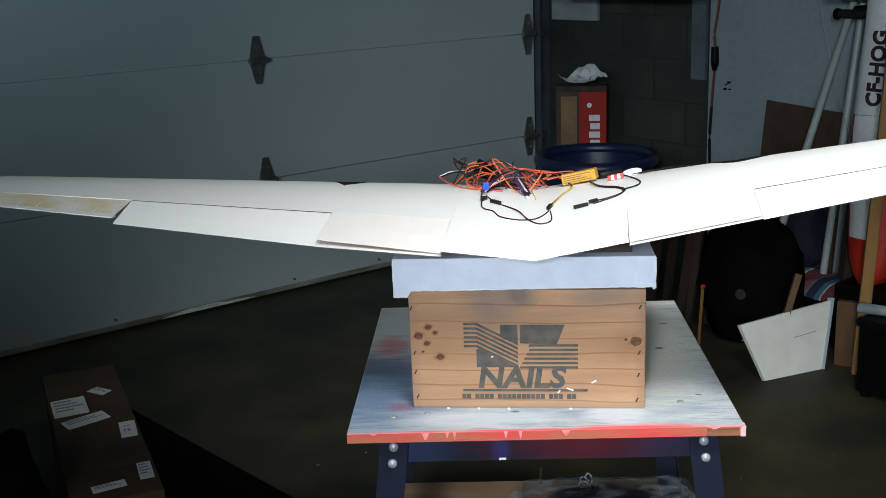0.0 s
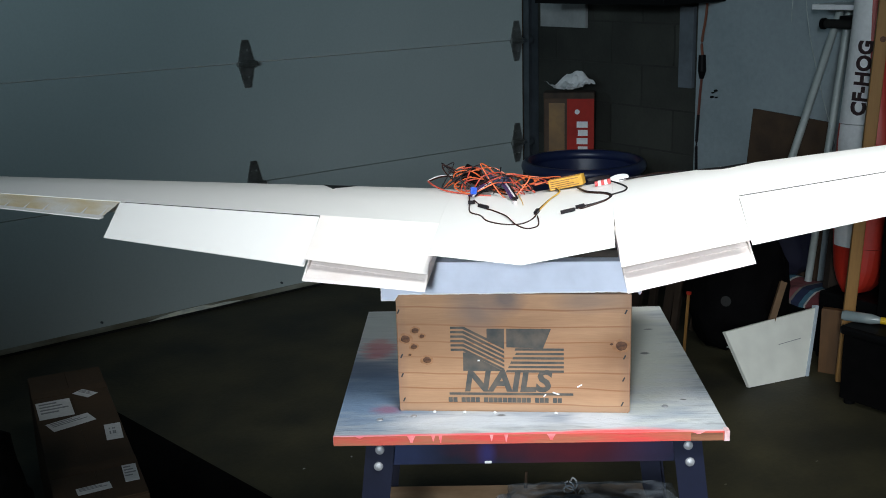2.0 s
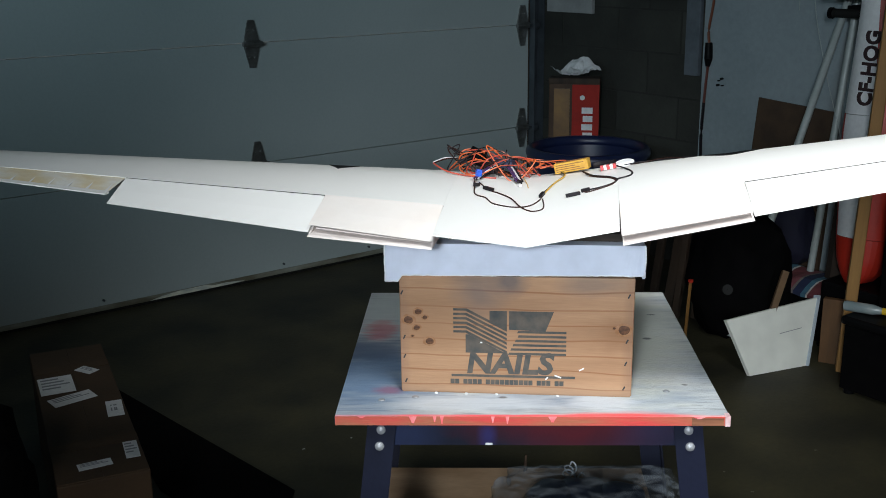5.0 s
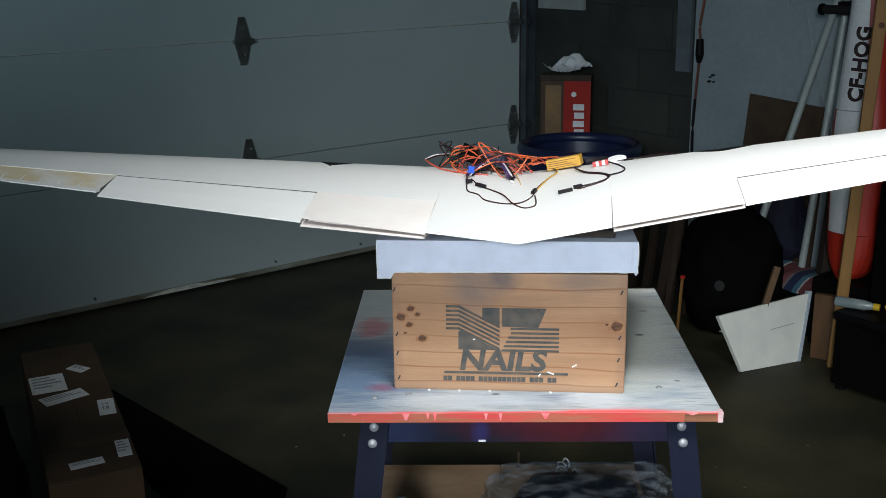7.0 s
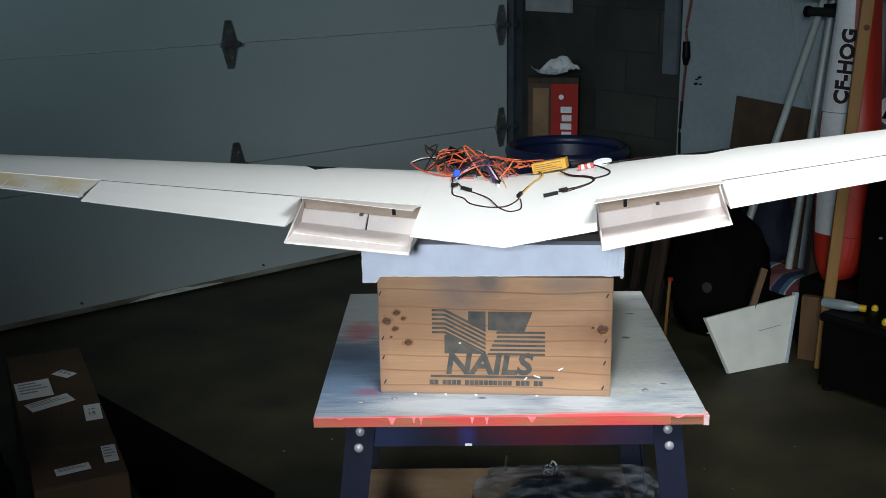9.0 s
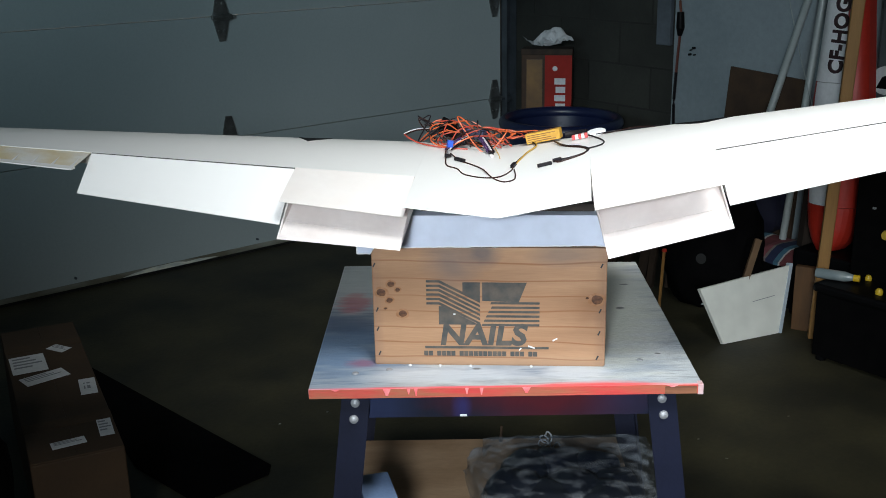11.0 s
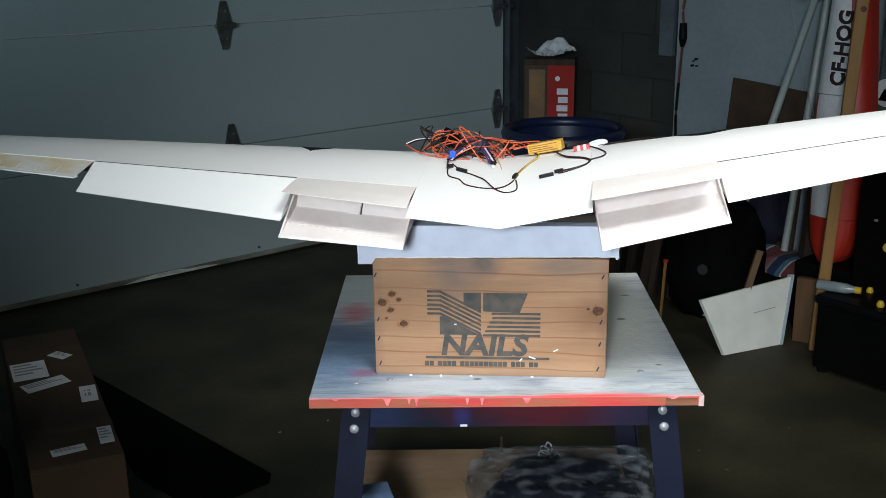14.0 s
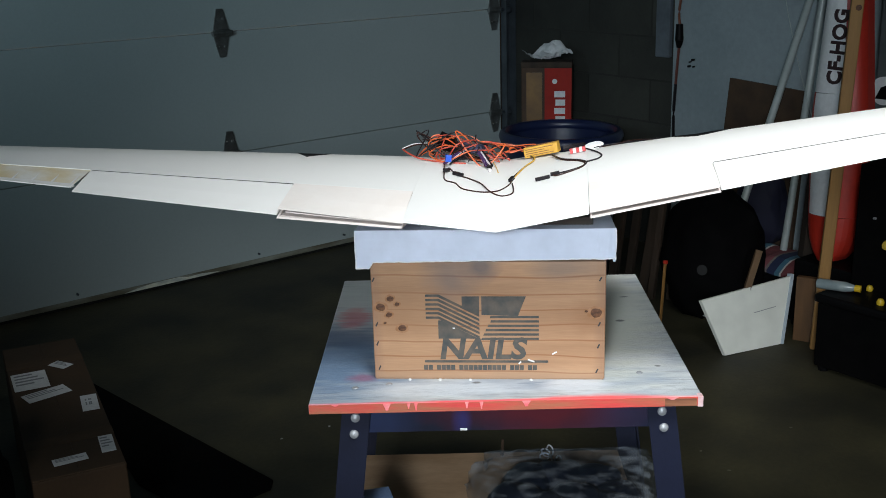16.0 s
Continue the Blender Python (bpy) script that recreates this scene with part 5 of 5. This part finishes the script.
# model aircraft fuselage standing on its nose by the wall
def fuselage():
    base = Matrix.Translation((3.514, 2.130, 0.272)) @ pose(0, 0, 0, -2.4, 3.0, 0)
    t = thing("model_fuselage", ROOM @ base, "red and white model aircraft fuselage standing upright", "model aircraft")

    def hull(bm, z0, z1, f0, f1, flat=0.075):
        n, rows = 14, 14
        rings = []
        for i in range(rows + 1):
            z = z0 + (z1 - z0) * i / rows
            w = float(np.interp(z, (0.0, 0.03, 0.08, 0.15, 0.55, 0.96, 1.25), (0.040, 0.070, 0.090, 0.100, 0.112, 0.076, 0.060)))
            b0, b1 = -w + 2 * w * f0, -w + 2 * w * f1
            ring = []
            for j in range(n + 1):
                b = b0 + (b1 - b0) * j / n
                a = -flat * math.sqrt(max(0.03, 1 - (b / w * 0.98) ** 2))
                ring.append(bm.verts.new((a, b, z)))
            ring.append(bm.verts.new((0.03, b1, z)))
            ring.append(bm.verts.new((0.03, b0, z)))
            rings.append(ring)
        for p, q in zip(rings, rings[1:]):
            for j in range(len(p)):
                h = (j + 1) % len(p)
                bm.faces.new((p[j], p[h], q[h], q[j]))
        bm.faces.new(rings[0])
        bm.faces.new(rings[-1][::-1])
        return bm

    part("hull", hull(B(), 0.17, 0.62, 0.30, 0.88), WHITEPAINT, t, "white painted hull side")
    part("hull", hull(B(), 0.622, 1.25, 0.30, 1.0), WHITEPAINT, t, "white painted hull side")
    part("hull", hull(B(), 0.17, 1.25, 0.0, 0.298), REDPAINT, t, "red painted hull side")
    part("hull", hull(B(), 0.17, 0.62, 0.882, 1.0), REDPAINT, t, "red painted flank")
    part("nose", hull(B(), 0.0, 0.168, 0.0, 1.0), REDPAINT, t, "rounded red painted nose")
    text_part("lettering", "CF-HOG", 0.077, pose(-0.0785, -0.039, 0.786, 90, 0, -90) @ pose(0, 0, 0, 0, 0, 86), plain("maroon_letters", (0.03, 0.012, 0.014), 0.5), t, squeeze=0.92, bold=0.002, depth=0.004)
    return t


fuselage()
POST = pose(0, 0, 0, 1.95, 1, 0) @ pose(0, 0, 0, 0, 0, 38)
post = thing("pine_post", ROOM @ Matrix.Translation((3.27, 2.018, 0.0)), "yellow pine post standing upright", "post")
part("stud", box(B(), -0.016, 0.016, -0.020, 0.020, 0.004, 1.75, m=POST, bevel=0.003), PINE, post)
part("knot", rod(B(), (-0.0170, -0.004, 1.22), (-0.0155, -0.004, 1.22), 0.010, n=12), KNOT, post, at=POST)
disc = thing("roundel_wing", ROOM @ Matrix.Translation((3.66, 1.80, 0.0)), "grey model wing panel with a white roundel", "model aircraft")
part("panel", box(B(), 0, 0.03, -0.35, 0.30, 0.0, 1.5, bevel=0.006), mat("grey_panel", (0.10, 0.115, 0.12), (0.07, 0.08, 0.085), rough=0.5), disc)
part("roundel", rod(B(), (-0.006, 0.262, 0.895), (-0.001, 0.262, 0.895), 0.052, n=28), WHITEPAINT, disc, "white round marking")
part("roundel_mark", prism(B(), [(-0.03, -0.03), (0.02, -0.03), (0.03, 0.03), (-0.01, 0.012)], 0, 0.004, m=pose(-0.010, 0.262, 0.895, 0, 0, -90)), BLACK, disc, "black shape on the marking")
# plain block added in place of the dark machinery by the wall
cab = thing("black_cabinet", ROOM @ Matrix.Translation((3.30, 1.30, 0.0)), "plain black block in place of the dark machinery behind the post", "cabinet")
part("body", box(B(), 0, 0.34, 0, 0.62, 0, 0.70, bevel=0.006), CLOTHBLACK, cab)
rod_t = thing("dark_rod", ROOM, "thin dark rod across the panel", "rod")
part("rod", rod(B(), (3.60, 2.03, 0.80), (3.60, 1.70, 0.90), 0.005, n=8), BLACK, rod_t)

# floor clutter
plank = thing("plank_offcut", room(3.290, 2.128, 0, -68.3), "brown plank offcut standing on end behind the offcut board", "plank")
part("plank", box(B(), 0, 0.084, 0, 0.028, 0, 0.248, bevel=0.003), mat("plank_pine", (0.12, 0.056, 0.018), (0.07, 0.034, 0.012), rough=0.7, scale=4, fine=40, stretch=(6, 6, 0.7), amount=0.5), plank)
pan = thing("white_panel_offcut", ROOM @ Matrix.Translation((2.975, 2.19, 0.0)) @ pose(0, 0, 0, 0, 0, -13), "cream melamine board offcut leaning at a slant", "board")
part("board", prism(B(), [(0.0, 0.004), (0.255, 0.0), (0.348, 0.240), (-0.072, 0.216)], 0, 0.016, m=pose(0, 0, 0, -16, 0, 0)), MELAMINE, pan)
part("edge_strip", box(B(), 0.0, 0.013, -0.004, 0.020, -0.004, 0.262, m=pose(0, 0, 0, -16, 0, 0) @ pose(0.256, 0, 0.004, 0, 20.5, 0), bevel=0.001), plain("pale_edge", (0.45, 0.52, 0.58), 0.4), pan, "pale blue edge strip")
part("scratch", box(B(), 0.16, 0.262, -0.0012, -0.0002, 0.1230, 0.1252, m=pose(0, 0, 0, -16, -4, 0)), plain("pencil_grey", (0.30, 0.31, 0.31), 0.7), pan, "grey pencil line")
for i, (a, b, h, w) in enumerate(((3.26, 3.02, 0.51, 0.045), (3.27, 2.94, 0.45, 0.035), (3.28, 2.86, 0.53, 0.05), (3.25, 2.79, 0.43, 0.03), (3.30, 2.72, 0.55, 0.055), (3.34, 3.10, 0.49, 0.06))):
    st = thing("lumber_strip", ROOM @ Matrix.Translation((a, b, 0)) @ pose(0, 0, 0, 0, 9 + (i % 3), 4 * (i % 2)), "dark weathered lumber strip standing against the wall", "lumber", "lumber strips")
    part("strip", box(B(), 0, 0.02, -w / 2, w / 2, 0, h, bevel=0.002), DARKWOOD, st)
stick = thing("wooden_stake", ROOM, "flat brown wooden stake with a pale end", "stake")
part("stake", rod(B(), (3.041, 2.225, 0.008), (3.200, 2.233, 0.344), 0.016, n=4), mat("stake_wood", (0.13, 0.07, 0.027), (0.08, 0.042, 0.018), rough=0.7, scale=6, fine=40), stick)
stick = thing("red_stake", ROOM @ Matrix.Translation((3.04, 2.555, 0)), "thin stake with a red painted tip", "stake")
part("stake", box(B(), 0, 0.010, -0.004, 0.004, 0, 0.25, m=pose(0, 0, 0, 0, 4, 0), bevel=0.001), PINE, stick)
part("tip", box(B(), -0.002, 0.012, -0.008, 0.006, 0.25, 0.262, m=pose(0, 0, 0, 0, 4, 0), bevel=0.001), REDPAINT, stick, "red tip")


def soft(name, m, size, mt, label, category, seed, low=0.25):
    t = thing(name, m, label, category)
    bm = B()
    bmesh.ops.create_icosphere(bm, subdivisions=4, radius=1)
    o = Vector((seed, seed * 2.0, 0))
    for v in bm.verts:
        k = 1 + low * noise.noise(v.co * 1.6 + o) + 0.08 * noise.noise(v.co * 4.5 + o)
        v.co = Vector((v.co.x * size[0] * k, v.co.y * size[1] * k, max(0, size[2] * 0.5 + v.co.z * size[2] * 0.56 * k)))
    part("body", bm, mt, t, shade=True)
    return t


duffel = soft("black_duffel", ROOM @ Matrix.Translation((3.30, 2.52, 0)), (0.17, 0.21, 0.50), CLOTHBLACK, "black cloth duffel bag with a faded white emblem", "bag", 3)
part("emblem", lathe(B(), [(0.001, 0.002), (0.020, 0.001), (0.016, 0)], 20), plain("faded_white", (0.008, 0.008, 0.008), 0.8), duffel, "faded white emblem", at=pose(-0.165, -0.085, 0.235, 0, -80, 20))
soft("blue_cushion", ROOM @ Matrix.Translation((3.60, 2.52, 0.215)), (0.09, 0.11, 0.34), mat("navy_cloth", (0.004, 0.005, 0.022), rough=0.8), "navy blue stuffed bag", "bag", 8)
plinth = thing("black_box", ROOM @ Matrix.Translation((3.42, 1.985, 0)), "black storage box under the model fuselage", "box")
part("body", box(B(), 0, 0.28, 0, 0.245, 0, 0.268, bevel=0.01), BLACK, plinth)
crate3 = thing("dark_chest", ROOM @ Matrix.Translation((3.46, 2.24, 0)), "low black chest behind the white offcut", "chest")
part("body", box(B(), 0, 0.26, 0, 0.55, 0, 0.165, bevel=0.01), BLACK, crate3)
rug = thing("striped_blanket", ROOM @ Matrix.Translation((3.45, 2.24, 0.167)), "folded striped blanket in maroon, blue and white", "blanket")
STRIPES = (("maroon_wool", (0.14, 0.035, 0.04)), ("white_wool", (0.45, 0.45, 0.43)), ("teal_wool", (0.05, 0.14, 0.20)), ("navy_wool", (0.012, 0.02, 0.06)), ("grey_wool", (0.16, 0.14, 0.13)), ("rose_wool", (0.20, 0.06, 0.07)))
WOOL = [mat(k, c, rough=0.95, scale=30, fine=200, bump=0.4) for k, c in STRIPES]
y = 0.0
for i in range(20):
    w = (0.05, 0.008, 0.022, 0.035, 0.010, 0.028)[i % 6]
    bm = B()
    n = 8
    ring = []
    for k in range(n + 1):
        x = 0.0 + 0.28 * k / n
        ring.append([bm.verts.new((x - 0.02, yy, zz + 0.012 + 0.045 * math.sin(3.0 * k / n) + 0.018 * noise.noise(Vector((x * 9, yy * 9, 0))))) for yy, zz in ((y, 0), (y + w, 0), (y + w, 0.012), (y, 0.012))])
    for p, q in zip(ring, ring[1:]):
        for j in range(4):
            h = (j + 1) % 4
            bm.faces.new((p[j], p[h], q[h], q[j]))
    bm.faces.new(ring[0])
    bm.faces.new(ring[-1][::-1])
    part("stripe", bm, WOOL[i % 6], rug)
    y += w

# low black table with a bottle
lowt = thing("low_black_table", ROOM @ Matrix.Translation((3.10, 1.935, 0)), "low black table with rounded edge", "table")
part("tabletop", box(B(), 0, 0.182, -0.78, 0.0, 0.247, 0.277, bevel=0.010), BLACK, lowt)
for x, y in ((0.03, -0.04), (0.15, -0.04), (0.03, -0.74), (0.15, -0.74)):
    part("leg", rod(B(), (x, y, 0), (x, y, 0.247), 0.018, n=12), BLACK, lowt)
part("skirt", box(B(), 0.012, 0.170, -0.77, -0.012, 0.015, 0.246, bevel=0.004), CLOTHBLACK, lowt, "black cloth skirt")
bottle = thing("clear_bottle", ROOM @ Matrix.Translation((3.181, 1.889, 0.277)) @ pose(0, 0, 0.0185, 90, 0, 20), "clear plastic bottle with yellow cap lying on the table", "bottle")
part("body", lathe(B(), [(0.001, -0.075), (0.015, -0.075), (0.018, -0.065), (0.018, 0.02), (0.012, 0.045), (0.009, 0.055)], 20), mat("milky_plastic", (0.30, 0.35, 0.35), (0.20, 0.25, 0.26), rough=0.22, scale=30, amount=0.6), bottle, "cloudy clear plastic", shade=True)
part("cap", lathe(B(), [(0.012, 0.050), (0.012, 0.070), (0.001, 0.070)], 16), plain("yellow_cap", (0.70, 0.45, 0.02), 0.4), bottle, "yellow cap")
for a, b, r in ((3.263, 1.825, 0.011), (3.160, 1.725, 0.012)):
    c = thing("bottle_cap", ROOM @ Matrix.Translation((a, b, 0.277)), "small yellow plastic bottle cap", "bottle cap", "caps on the table")
    part("knob", lathe(B(), [(0.001, 0), (r, 0), (r * 1.1, r * 0.8), (r * 0.7, r * 1.6), (0.001, r * 1.8)], 16), plain("knob_yellow", (0.68, 0.46, 0.03), 0.4), c, shade=True)
knob = part("handle", lathe(B(), [(0.001, 0.024), (0.014, 0.022), (0.018, 0.012), (0.010, 0.006), (0.007, 0)], 18), plain("brass_yellow", (0.62, 0.42, 0.06), 0.3), cab, "yellow knob", shade=True, at=pose(-0.001, 0.490, 0.440, 0, -90, 0))
# pale metal block set here to paint a white highlight
part("latch", box(B(), -0.010, -0.001, 0.542, 0.553, 0.519, 0.526, bevel=0.002), RIVET, cab, "small pale block painting a highlight")


# ---------------------------------------------------------------- motion
# the same settings of the linkage on the other half
OTHER = {"flap": ((3, 6, 18.3, 44), (1.2, 2.2, 14, 39.2)), "upper": ((-18, 5, 15.5, 35), (-18, 1.5, 13.0, 29.5)), "lower": ((5.8, 17.4, 36.5, 42, 47.2), (1.7, 13.8, 36.5, 46, 58.5))}


def motions():
    flap = [(0, 7.2), (0.5, 15.5), (0.8, 17), (1.0, 18.6), (1.7, 18.6), (2.0, 27.5), (2.25, 38.5), (2.6, 41.5), (3.0, 43.8), (3.8, 44.5), (4.0, 33.4), (4.2, 25), (4.5, 20.3), (4.7, 16.5),
            (6.2, 5), (7.0, 4.8), (9.0, 4.4), (9.9, 3.6), (11.2, 40), (12.0, 42.5), (12.5, 44.5), (13.0, 41.8), (13.25, 31), (13.5, 22.2), (14.0, 18.2),
            (14.25, 12.5), (14.5, 9), (15.0, 6.5), (16.0, 5)]
    upper = [(0, 5.2), (0.5, 12.8), (1.0, 13.3), (1.7, 15), (2.0, 23.2), (2.25, 31), (2.6, 32.8), (3.8, 34.3), (4.0, 24.6), (4.2, 18), (4.5, 14.7), (4.7, 12),
             (6.2, 5), (8.05, 4.5), (8.2, -3), (8.4, -17), (9.0, -18), (9.9, -18), (11.2, 15), (12.0, 16.2), (12.5, 16.8), (13.0, 16), (13.25, 5), (13.5, -5), (14.0, -5),
             (14.2, -13.5), (14.5, -18), (15.1, -18), (15.3, -12), (15.5, -5), (15.7, 2.5), (16.0, 4)]
    lower = [(0, 5.8), (0.5, 17.6), (1.0, 18.4), (1.7, 19), (2.0, 35.8), (2.25, 41), (2.6, 41.8), (3.8, 42.4), (4.0, 36.5), (4.2, 30.5), (4.5, 25.6), (4.7, 19.5),
             (6.2, 6.6), (8.05, 6.6), (8.2, 12), (8.4, 17), (9.0, 17.4), (9.9, 17.4), (11.2, 45), (12.0, 46.3), (12.5, 47.2), (13.0, 47), (13.25, 42.5), (13.5, 37.8),
             (14.0, 30), (14.25, 23.8), (14.5, 19.6), (15.1, 18), (15.3, 14), (15.5, 9), (15.7, 6.8), (16.0, 6.6)]
    for key, table in (("flap", flap), ("upper", upper), ("lower", lower)):
        for ob, m in MOVERS[key]:
            left = ob.matrix_basis.translation.x < 0
            walk(ob, [(t, m @ Matrix.Rotation(radians(a if left else float(np.interp(a, *OTHER[key]))), 4, "X")) for t, a in table])


motions()
